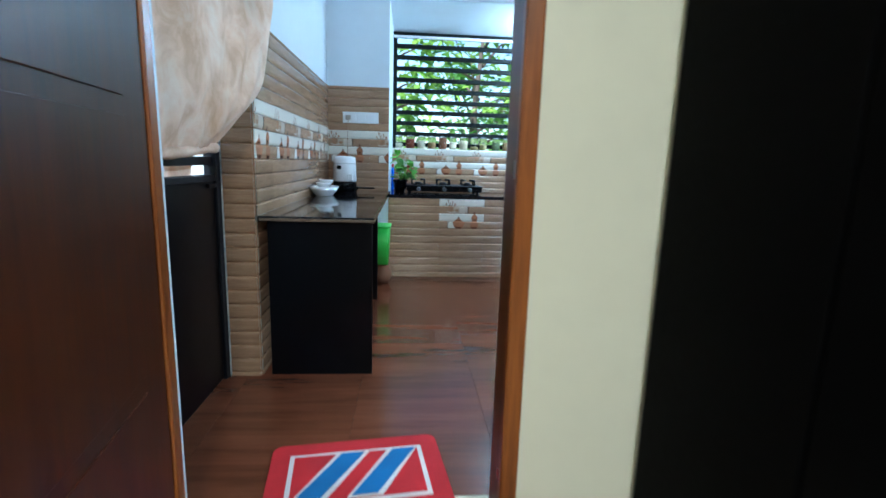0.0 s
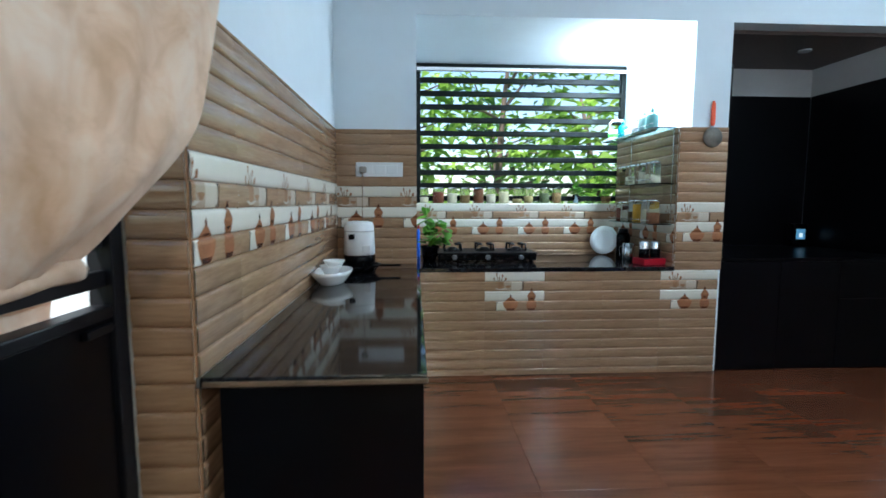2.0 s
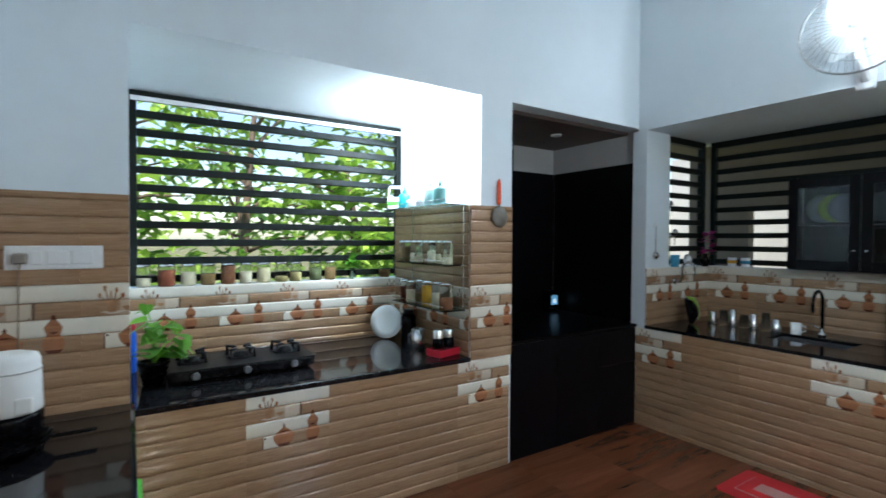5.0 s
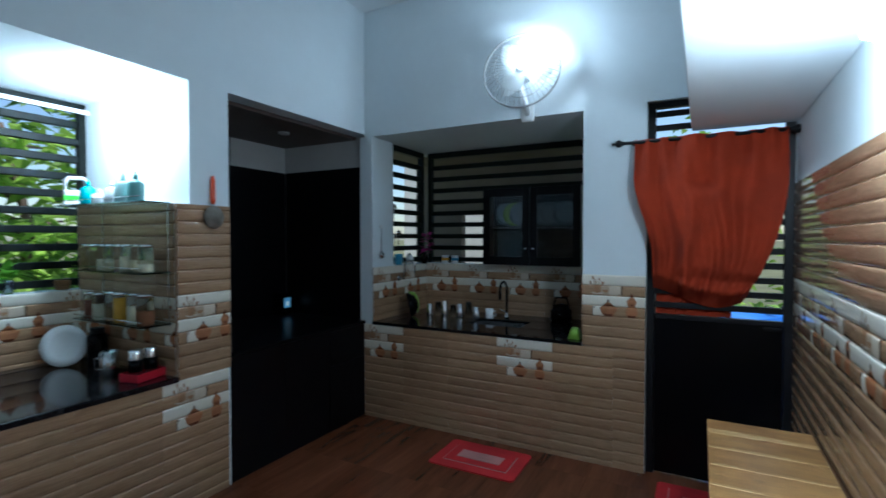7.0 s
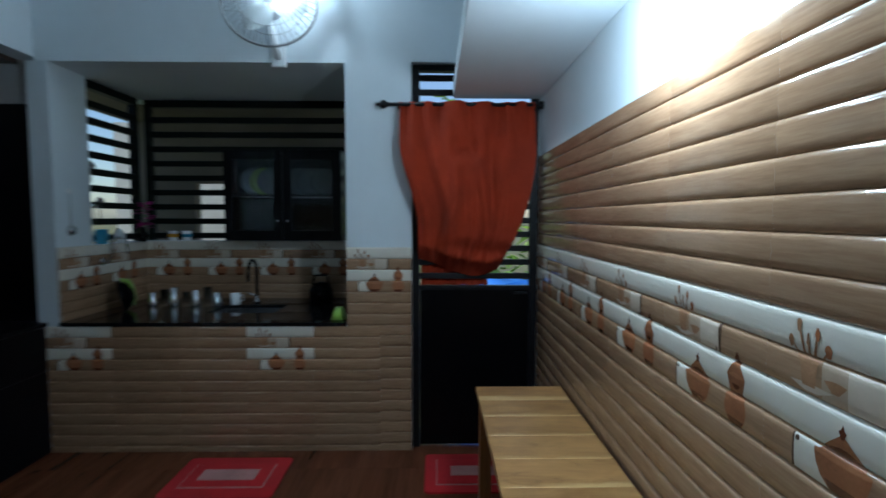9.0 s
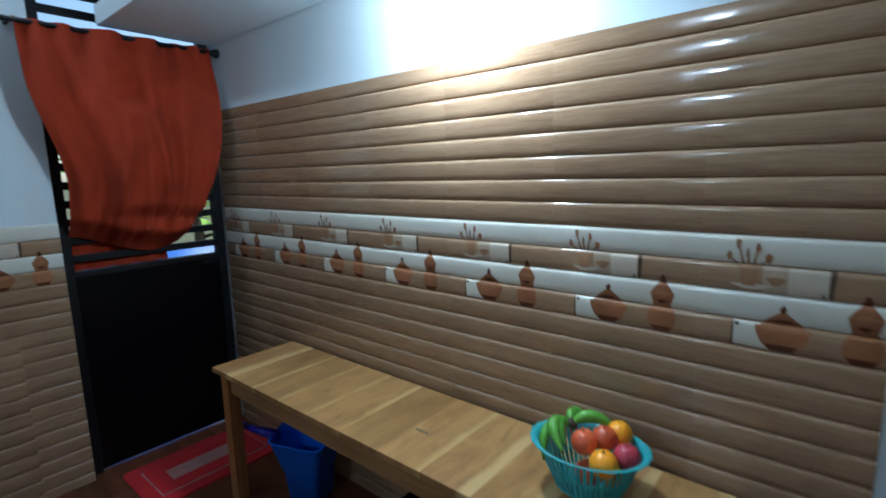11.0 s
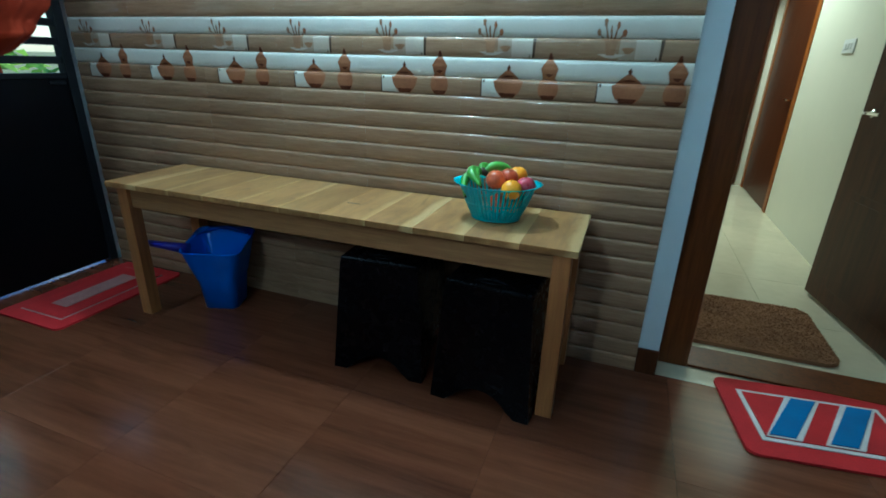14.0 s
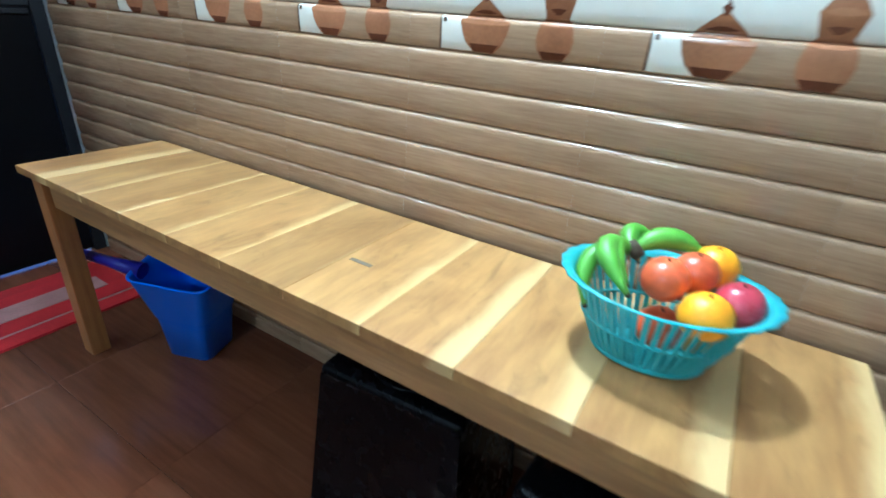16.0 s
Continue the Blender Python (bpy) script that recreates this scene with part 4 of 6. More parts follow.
# ---- hall things ----
hall_cab = thing("hall_cupboard", "tall glossy black cupboard standing in the hall", "cupboard", (0.351, 1.30, 0))
MATTE = plain("matt_black_laminate", (0.0015, 0.0015, 0.0018), 0.6, vary=0.2, spec=0.03)
part("body", box(B(), 0.0, 0.62, 0.0, 1.04, 0.0, 2.30, bevel=0.004), MATTE, hall_cab)
for k in range(2):
    part("cabinet_door", box(B(), -0.016, -0.001, 0.005 + 0.52 * k, 0.515 + 0.52 * k, 0.06, 2.28, bevel=0.003), MATTE, hall_cab)
sw = thing("switch_plate", "white switch plate on the cream hall wall", "switch", (-0.958, 0.35, 1.42))
part("plate", box(B(), 0, 0.008, -0.10, 0.10, -0.045, 0.045, bevel=0.003), WHITEPLASTIC, sw)
for k in range(3):
    part("rocker", box(B(), 0.008, 0.012, -0.075 + k * 0.05, -0.04 + k * 0.05, -0.02, 0.02, bevel=0.002), WHITEPLASTIC, sw)


# ---- rugs ----
def rug(at, turn, layers, label, name="rug"):
    ob = thing(name, label, "rug", at, turn)
    for k, (nm, m, polys) in enumerate(layers):
        for pts in polys:
            bm = B()
            z = 0.004 + 0.0035 * k
            lo = [bm.verts.new((x, y, 0.0)) for x, y in pts]
            hi = [bm.verts.new((x, y, z + 0.006)) for x, y in pts]
            n = len(pts)
            bm.faces.new(hi)
            for i in range(n):
                bm.faces.new((lo[i], lo[(i + 1) % n], hi[(i + 1) % n], hi[i]))
            part(nm, bm, m, ob)
    return ob


def rect(x0, x1, y0, y1):
    return [(x0, y0), (x1, y0), (x1, y1), (x0, y1)]


def round_rect(hx, hy, r, n=5):
    pts = []
    for cx, cy, a0 in ((hx - r, hy - r, 0), (-hx + r, hy - r, 90), (-hx + r, -hy + r, 180), (hx - r, -hy + r, 270)):
        pts += [(cx + r * math.cos(radians(a0 + 90 * i / n)), cy + r * math.sin(radians(a0 + 90 * i / n))) for i in range(n + 1)]
    return pts


mat_bm = B()
hrng = random.Random(3)
MX, MY, MHX, MHY = -0.34, 2.0, 0.37, 0.30
lo, hi = [[mat_bm.verts.new((MX + x, MY + y, z)) for x, y in round_rect(MHX - t, MHY - t, 0.09)] for z, t in ((0.0, 0.0), (0.016, 0.006))]
mat_bm.faces.new(hi)
for i in range(len(lo)):
    mat_bm.faces.new((lo[i], lo[(i + 1) % len(lo)], hi[(i + 1) % len(lo)], hi[i]))
for _ in range(12000):
    x, y, a = hrng.uniform(-MHX, MHX) * 0.985, hrng.uniform(-MHY, MHY) * 0.985, hrng.uniform(0, math.tau)
    if max(0.0, abs(x) - MHX + 0.09) ** 2 + max(0.0, abs(y) - MHY + 0.09) ** 2 > 0.088 ** 2:
        continue
    p, side = Vector((MX + x, MY + y, 0.014)), Vector((math.cos(a), math.sin(a), 0)) * 0.005
    mat_bm.faces.new([mat_bm.verts.new(q) for q in (p - side, p + side, p + Vector((math.sin(a) * 0.010, math.cos(a) * 0.010, 0.006)))])
solid("door_mat", mat_bm, BROWNPILE, "brown shaggy door mat with rounded corners on cream tiles", "mat")
rug((2.95, 4.62, 0.0), 90, [("rug_body", RED, [round_rect(0.33, 0.225, 0.03)]), ("border", PINK, [rect(-0.25, 0.25, -0.135, 0.135)]),
    ("field", RED, [rect(-0.243, 0.243, -0.128, 0.128)]), ("centre", PINK, [rect(-0.17, 0.17, -0.06, 0.06)])], "red rug with a pale pink centre in front of the sink")
rug((2.98, 3.06, 0.0), 90, [("rug_body", RED, [round_rect(0.36, 0.225, 0.03)]), ("border", PINK, [rect(-0.29, 0.29, -0.15, 0.15)]),
    ("field", RED, [rect(-0.283, 0.283, -0.143, 0.143)]), ("centre", PINK, [rect(-0.20, 0.20, -0.055, 0.055)])], "red rug with a pale centre at the outer door")
stripes = [[(x0, -0.124), (x0 + 0.088, -0.124), (x0 + 0.252, 0.124), (x0 + 0.164, 0.124)] for x0 in (-0.222, -0.025)]
rug((-0.486, 2.772, 0.0), 7.6, [("rug_body", RED, [round_rect(0.325, 0.228, 0.04)]), ("border", WHITEPILE, [rect(-0.255, 0.255, -0.150, 0.150)]),
    ("field", RED, [rect(-0.237, 0.237, -0.132, 0.132)]),
    ("band", WHITEPILE, [[(max(-0.237, x - 0.018) if i in (0, 3) else min(0.237, x + 0.018), y * 1.06) for i, (x, y) in enumerate(s)] for s in stripes]),
    ("stripe", BLUEPILE, stripes)], "red rug with slanting blue stripes and white outlines", "door_rug")

# ---- bench table ----
table = thing("bench_table", "long narrow teak table with a planked top against the tiles", "table", (0, 0, 0))
edges = [0.455 + 2.155 * k / 11 for k in range(12)]
for a, b in zip(edges, edges[1:]):
    part("top_plank", box(B(), a, b - 0.0006, 2.682, 3.138, 0.660, 0.684, bevel=0.001, seg=1), TEAK, table)
part("apron", box(B(), 0.50, 2.56, 3.085, 3.107, 0.565, 0.660, bevel=0.002), TEAK_X, table)
part("apron", box(B(), 0.50, 2.56, 2.71, 2.732, 0.565, 0.660, bevel=0.002), TEAK_X, table)
for x in (0.505, 2.535):
    part("apron", box(B(), x, x + 0.022, 2.735, 3.083, 0.565, 0.660, bevel=0.002), TEAK_X, table)
for x in (0.475, 2.495):
    for y in (2.69, 3.065):
        part("leg", box(B(), x, x + 0.062, y, y + 0.06, 0.0, 0.660, bevel=0.003), TEAK_Z, table)
part("nail_stain", box(B(), 1.36, 1.42, 2.95, 2.962, 0.684, 0.6845), plain("grey_stain", (0.16, 0.12, 0.09), 0.7), table)


def stool(at, turn, label):
    """Square moulded plastic stool: a skirt of four panels, arched at the foot between four corner legs."""
    ob = thing("stool", label, "stool", at, turn, "stools under the table")
    part("seat", box(B(), -0.168, 0.168, -0.168, 0.168, 0.478, 0.508, bevel=0.014, seg=3), BLACKPLASTIC, ob)
    slot = [(-0.062 + 0.124 * k / 12, 0.118 + 0.022 * math.sin(math.pi * k / 12), 0.508) for k in range(13)] + [(0.062 - 0.124 * k / 12, 0.118 - 0.012 * math.sin(math.pi * k / 12), 0.508) for k in range(1, 12)]
    part("grip_rim", tube(B(), slot, 0.006, 6, True), BLACKPLASTIC, ob)

    def half(z):
        return 0.200 - (0.200 - 0.166) * z / 0.485
    for k in range(4):
        spin = Matrix.Rotation(k * math.pi / 2, 3, "Z")
        bm = B()
        n = 14
        front, back = [], []
        for i in range(n + 1):
            u = -1 + 2 * i / n
            foot = 0.0 if abs(u) > 0.62 else 0.085 * math.cos(u / 0.62 * math.pi / 2) ** 0.6
            col_f, col_b = [], []
            for z in (foot, 0.25, 0.485):
                h = half(z)
                col_f.append(bm.verts.new(spin @ Vector((u * h, h, z))))
                col_b.append(bm.verts.new(spin @ Vector((u * (h - 0.006), h - 0.006, z))))
            front.append(col_f)
            back.append(col_b)
        for i in range(n):
            for j in range(2):
                bm.faces.new((front[i][j], front[i + 1][j], front[i + 1][j + 1], front[i][j + 1]))
                bm.faces.new((back[i + 1][j], back[i][j], back[i][j + 1], back[i + 1][j + 1]))
            bm.faces.new((front[i][0], back[i][0], back[i + 1][0], front[i + 1][0]))
        part("skirt", bm, BLACKPLASTIC, ob)
        leg = B()
        lo, hi = spin @ Vector((half(0), half(0), 0)), spin @ Vector((half(0.485), half(0.485), 0.485))
        tube(leg, [lo - Vector((lo.x, lo.y, 0)).normalized() * 0.020, hi - Vector((hi.x, hi.y, 0)).normalized() * 0.020], 0.012, 8)
        part("leg", leg, BLACKPLASTIC, ob)
    return ob


stool((1.22, 2.93, 0), 4, "glossy black plastic stool pushed under the table")
stool((0.735, 2.98, 0), -4, "glossy black plastic stool pushed under the table")

# ---- blue dustpan bucket under the table ----
pan = thing("water_scoop_bucket", "open blue plastic scoop bucket with a straight violet handle", "bucket", (2.26, 2.86, 0.0), 20)


def taper(bm, hx0, hy0, hx1, hy1, z0, z1, r0, r1, cap=True):
    a = [bm.verts.new((x, y, z0)) for x, y in round_rect(hx0, hy0, r0)]
    b = [bm.verts.new((x, y, z1)) for x, y in round_rect(hx1, hy1, r1)]
    n = len(a)
    for i in range(n):
        bm.faces.new((a[i], a[(i + 1) % n], b[(i + 1) % n], b[i])).smooth = True
    if cap:
        bm.faces.new(a[::-1])
        bm.faces.new(b)
    return bm


def scoop_shell(bm):
    """Open tapered body; its rim rises towards the back."""
    def ring(hx, hy, z, r, rise=0.0):
        return [bm.verts.new((x, y, z + rise * (0.5 - y / (2 * hy)))) for x, y in round_rect(hx, hy, r)]
    rings = [ring(0.085, 0.080, 0.0, 0.03), ring(0.100, 0.094, 0.16, 0.034), ring(0.104, 0.098, 0.165, 0.034), ring(0.148, 0.128, 0.315, 0.04, 0.055), ring(0.156, 0.136, 0.325, 0.045, 0.055),
             ring(0.152, 0.132, 0.330, 0.045, 0.055), ring(0.143, 0.123, 0.318, 0.038, 0.055), ring(0.098, 0.092, 0.165, 0.032), ring(0.080, 0.075, 0.008, 0.028)]
    n = len(rings[0])
    for a, b in zip(rings, rings[1:]):
        for i in range(n):
            bm.faces.new((a[i], a[(i + 1) % n], b[(i + 1) % n], b[i])).smooth = True
    bm.faces.new(rings[0][::-1])
    bm.faces.new(rings[-1])
    return bm


part("body", scoop_shell(B()), BLUEPLASTIC, pan)
part("spout_lip", tube(B(), [(0.146 * math.cos(a), 0.126 * math.sin(a), 0.356 - 0.0275 * math.sin(a)) for a in [radians(200 + 14 * k) for k in range(11)]], 0.008, 6), BLUEPLASTIC, pan)
part("handle", tube(B(), [(0.13, 0.06, 0.325), (0.25, 0.065, 0.342), (0.40, 0.065, 0.362)], 0.018, 8, radii=[0.030, 0.019, 0.015]), plain("violet_blue_plastic", (0.02, 0.015, 0.32), 0.35, vary=0.1), pan)

# ---- fruit basket ----
basket = thing("fruit_basket", "oval turquoise slatted plastic basket full of fruit", "basket", (0.797, 2.90, 0.684), 8)


def ring_pts(hx, hy, z, n=40):
    return [(hx * math.cos(math.tau * i / n), hy * math.sin(math.tau * i / n), z) for i in range(n)]


part("base", lathe(B(), [(1.0, 0.0), (1.0, 0.006)], seg=40, sx=0.086, sy=0.060), TEAL, basket)
part("base_ring", tube(B(), ring_pts(0.090, 0.064, 0.008), 0.005, 6, True), TEAL, basket)
rim_bm = B()
hoops = []
for k, z, t in ((0.995, 0.132, 0), (1.03, 0.139, 1), (1.15, 0.143, 1), (1.15, 0.140, 1), (1.02, 0.136, 1), (0.995, 0.132, 0)):
    hoop = []
    for i in range(96):
        a = math.tau * i / 96
        w = 1 + 0.010 * t * math.cos(24 * a) * (k - 1) / 0.15
        hoop.append(rim_bm.verts.new((0.146 * k * w * math.cos(a), 0.112 * k * w * math.sin(a), z + 0.004 * abs(math.cos(a)) ** 4)))
    hoops.append(hoop)
for p, q in zip(hoops, hoops[1:]):
    for i in range(96):
        rim_bm.faces.new((p[i], p[(i + 1) % 96], q[(i + 1) % 96], q[i])).smooth = True
part("rim", rim_bm, TEAL, basket, "wavy flat turquoise rim")
for i in range(48):
    a = math.tau * i / 48
    c, s = math.cos(a), math.sin(a)
    side = Vector((-s, c, 0)) * 0.0046
    bm = B()
    rows_ = []
    for f in (0.0, 0.25, 0.5, 0.75, 1.0):
        g = f ** 0.85
        p = Vector(((0.090 + 0.056 * g) * c, (0.064 + 0.048 * g) * s, 0.006 + 0.127 * f + 0.004 * f * abs(c) ** 4))
        o = Vector((c, s, 0)) * 0.0028
        rows_.append([bm.verts.new(v) for v in (p - side, p + side, p + side - o, p - side - o)])
    for p, q in zip(rows_, rows_[1:]):
        for k in range(4):
            bm.faces.new((p[k], p[(k + 1) % 4], q[(k + 1) % 4], q[k]))
    part("slat", bm, TEAL, basket)
part("mid_band", tube(B(), ring_pts(0.119, 0.089, 0.068), 0.0035, 6, True), TEAL, basket)


def fruit(name, m, at, r, label, cat, squash=0.95):
    ob = thing(name, label, cat, at)
    bm = B()
    n = 12
    prof = [(max(0.0008, r * math.sin(math.pi * i / n)), -r * squash * math.cos(math.pi * i / n) - (0.12 * r if i == n else 0) + (0.05 * r if i == 0 else 0)) for i in range(n + 1)]
    part("skin", lathe(bm, prof, seg=18), m, ob)
    part("stem", tube(B(), [(0, 0, r * squash * 0.82), (0.002, 0.001, r * squash * 1.03)], 0.002, 5), STEM, ob)
    return ob


BX, BY, BZ = 0.797, 2.90, 0.684
fruit("orange", ORANGEFRUIT, (BX - 0.066, BY + 0.056, BZ + 0.132), 0.039, "bright round orange resting in the basket", "orange")
fruit("orange", ORANGEFRUIT, (BX - 0.060, BY - 0.072, BZ + 0.160), 0.037, "bright orange on top of the fruit pile", "orange")
fruit("apple", APPLE, (BX + 0.002, BY + 0.026, BZ + 0.158), 0.037, "red and yellow apple on the fruit pile", "apple")
fruit("apple", APPLE, (BX - 0.036, BY - 0.024, BZ + 0.160), 0.036, "red and yellow apple in the basket", "apple")
fruit("apple", PLUM, (BX - 0.106, BY - 0.006, BZ + 0.137), 0.037, "dark red apple in the basket", "apple")
fruit("apple", APPLE, (BX - 0.01, BY + 0.02, BZ + 0.068), 0.038, "red apple low in the basket", "apple")
fruit("orange", ORANGEFRUIT, (BX - 0.062, BY - 0.015, BZ + 0.062), 0.036, "orange low in the basket", "orange")
bunch = thing("bananas", "bunch of green bananas with a dark stem", "bananas", (BX + 0.062, BY - 0.022, BZ + 0.168))


def banana(mid, end, fat):
    """A curved, five-sided finger from the stem through mid to end, with a narrow neck and a blunt tip."""
    a, m, e = Vector((0, 0, 0)), Vector(mid), Vector(end)
    pts = [a.lerp(m, f).lerp(m.lerp(e, f), f) for f in [k / 12 for k in range(13)]]
    radii = [fat * r for r in (0.42, 0.50, 0.70, 0.88, 0.97, 1.0, 1.0, 0.98, 0.93, 0.82, 0.62, 0.40, 0.24)]
    ob = part("banana", tube(B(), pts, fat, 10, radii=radii), BANANA, bunch)
    part("tip", ball(B(), e, fat * 0.26, 8), STEM, ob)


banana((0.085, 0.030, 0.035), (-0.020, 0.100, -0.030), 0.0185)
banana((0.060, 0.010, 0.030), (-0.012, 0.070, -0.030), 0.0165)
banana((0.100, 0.010, 0.000), (0.040, 0.095, -0.075), 0.0175)
banana((-0.030, -0.050, 0.045), (-0.105, -0.055, 0.004), 0.0190)
banana((0.045, -0.060, 0.025), (-0.020, -0.062, 0.010), 0.0165)
part("stem", tube(B(), [(-0.012, 0.006, -0.004), (0.0, 0.0, 0.004), (0.010, -0.006, 0.014)], 0.011, 8, radii=[0.010, 0.013, 0.009]), STEM, bunch)


# ---- curtains ----
def rod(name, label, a, b, tip):
    ob = thing(name, label, "curtain rod", a)
    d = Vector(b) - Vector(a)
    part("pole", tube(B(), [(0, 0, 0), d], 0.012, 10), BLACK_PAINT, ob)
    for p in ((0, 0, 0), d):
        p = Vector(p)
        s = -1 if p.length < 0.01 else 1
        n = d.normalized() * s
        bm = B()
        for off, r in ((0.005, 0.016), (0.030, 0.027), (0.065, 0.013)):
            ball(bm, p + n * off, r, 10)
        part("finial", bm, BLACK_PAINT, ob)
        part("bracket", box(B(), min(p.x, p.x + tip), max(p.x, p.x + tip), p.y - n.y * 0.06 - 0.008, p.y - n.y * 0.06 + 0.008, p.z - 0.012, p.z + 0.012, bevel=0.002), BLACK_PAINT, ob)
    return ob


rod("curtain_rod", "black metal curtain rod with ball finials", (3.215, 3.66, 2.318), (3.215, 2.70, 2.318), 0.078)


def smooth(a, b, x):
    f = min(1.0, max(0.0, (x - a) / (b - a)))
    return f * f * (3 - 2 * f)


def orange_point(u, v):
    """u along the rod from north to south, v from the rod down to the tucked hem."""
    y_left = 3.585 - 0.115 * smooth(0.25, 0.80, v)
    y_right = 2.720 + 0.220 * max(0.0, (v - 0.12) / 0.88) ** 2.3
    y = y_left + (y_right - y_left) * u
    z_low = 1.345 - 0.075 * u - 0.065 * math.sin(math.pi * u ** 1.6)
    z = 2.335 + (z_low - 2.335) * v
    x = 3.205 - 0.085 * math.sin(math.pi * min(1.0, v * 1.05)) ** 1.1
    x += 0.013 * (1 - v) ** 1.5 * math.sin(u * 40 + 2.0 * math.sin(u * 7))           # gathers at the rod
    x += 0.030 * math.sin(u * 10.5 + 1.2 * v) * (0.5 + 0.5 * v)                      # broad hanging folds
    x += 0.013 * math.sin(u * 27 + 3 * v + 1.5 * math.sin(4 * v)) + 0.006 * math.sin(u * 53 - 7 * v)
    x += 0.055 * math.exp(-((u - 0.50) / 0.075) ** 2 - ((v - 0.27) / 0.055) ** 2)    # pinch in the middle
    for k in (-1, 1):                                                                # ridges falling from the pinch
        x -= 0.045 * smooth(0.28, 0.40, v) * (1 - smooth(0.70, 0.95, v)) * math.exp(-((u - 0.50 - k * (0.05 + 0.28 * max(0, v - 0.3))) / 0.055) ** 2)
    w = smooth(0.66, 0.95, v)
    x += 0.028 * w * math.sin(46 * (v - 0.34 * (u - 0.62) ** 2)) * smooth(0.15, 0.6, u) + 0.009 * w * math.sin(u * 62 + 9 * v)
    if v > 0.93:
        f = (v - 0.93) / 0.07
        x += (3.335 - x) * f
        z -= 0.03 * f
    return (x, y, z)


cur = thing("orange_curtain", "burnt orange cloth curtain tucked up over the door bars", "curtain")
part("drape", sheet(B(), orange_point, 120, 70, 0.004), ORANGE, cur)
part("tail", sheet(B(), lambda u, v: (3.386 + 0.010 * math.sin(u * 24 + 5 * v), 3.455 - 0.46 * u, 1.33 - 0.20 * v), 40, 8, 0.004), ORANGE, cur)
rod("curtain_rod", "black metal curtain rod over the barred door", (-1.06, 2.82, 2.30), (-1.06, 3.58, 2.30), -0.138)


def pale_point(u, v):
    y_top = 2.715 + 0.845 * u
    y_low = 2.76 + 0.56 * u
    s = max(0.0, (v - 0.25) / 0.75) ** 2.2
    y = y_top + (y_low - y_top) * s + 0.02 * math.sin(math.pi * v)
    z = 2.315 + (1.155 + 0.04 * u - 0.02 * math.sin(math.pi * u) - 2.315) * v
    fold = 0.004 * math.sin(u * 40 + 2 * math.sin(3 * v + 4 * u)) + 0.009 * math.sin(u * 13 + 5 * v) + 0.006 * math.sin(u * 11 + 21 * v) * v + 0.005 * math.sin(u * 29 - 17 * v + 3 * math.sin(9 * v))
    x = -1.135 + 0.125 * u + 0.05 * u * math.sin(math.pi * min(1, v)) - (0.03 + 0.11 * u) * max(0, (v - 0.72) / 0.28) ** 1.8 + fold
    return (x, y, z)


pale = thing("cream_curtain", "cream mottled cloth curtain tucked into the barred door", "curtain")
part("drape", sheet(B(), pale_point, 90, 50, -0.004), PALE, pale)
part("tucked_hem", tube(B(), [(-1.15 - 0.008 * math.sin(k), 2.77 + 0.055 * k, 1.150 + 0.004 * k) for k in range(11)], 0.03, 8, radii=[0.016 + 0.008 * abs(math.sin(1.7 * k)) for k in range(11)]), PALE, pale)

part("tail", sheet(B(), lambda u, v: (-1.325 + 0.008 * math.sin(u * 20 + 4 * v), 2.80 + 0.70 * u, 1.20 - 0.22 * v), 40, 8, -0.004), PALE, pale)

# ---- wall fan and lamps ----
fan = thing("wall_fan", "white wall-mounted fan with a round wire guard", "fan", (3.293, 4.37, 2.62))
part("mount", box(B(), -0.03, 0.0, -0.05, 0.05, -0.06, 0.08, bevel=0.012, seg=3), WHITEPLASTIC, fan)
part("neck", tube(B(), [(-0.02, 0, 0.0), (-0.07, 0.0, 0.05), (-0.10, 0.02, 0.20)], 0.024, 10), WHITEPLASTIC, fan)
TILT = Matrix.Rotation(radians(-82), 3, "Y") @ Matrix.Rotation(radians(8), 3, "X")
FC = Vector((-0.14, 0.005, 0.285))
part("motor", lathe(B(), [(0.05, -0.03), (0.065, 0.0), (0.065, 0.06), (0.04, 0.09)], FC - TILT @ Vector((0, 0, 0.06)), 18, turn=TILT), WHITEPLASTIC, fan)
WIRE = plain("grey_wire", (0.34, 0.35, 0.36), 0.4)
wire = lambda pts, r=0.0016, cl=False: part("guard_ring" if cl else "guard_wire", tube(B(), [FC + TILT @ Vector(p) for p in pts], r, 4, cl), WIRE, fan)
for r, z in ((0.285, 0.04), (0.19, 0.10), (0.05, 0.115), (0.19, -0.01), (0.285, 0.03)):
    wire([(r * math.cos(math.tau * i / 36), r * math.sin(math.tau * i / 36), z) for i in range(36)], 0.0055 if r > 0.25 else 0.0022, True)
for i in range(44):
    c, s = math.cos(math.tau * i / 44), math.sin(math.tau * i / 44)
    wire([(0.05 * c, 0.05 * s, 0.115), (0.19 * c, 0.19 * s, 0.10), (0.285 * c, 0.285 * s, 0.04)], 0.0018)
    if i % 2:
        wire([(0.05 * c, 0.05 * s, -0.02), (0.19 * c, 0.19 * s, -0.01), (0.285 * c, 0.285 * s, 0.03)], 0.0011)
part("hub", lathe(B(), [(0.03, 0.0), (0.034, 0.03), (0.02, 0.05)], FC + TILT @ Vector((0, 0, 0.05)), 16, turn=TILT), WHITEPLASTIC, fan)
BLADE = cloth("pale_blade_plastic", (0.62, 0.65, 0.66), 0.4, vary=0.08, thin=0.5)
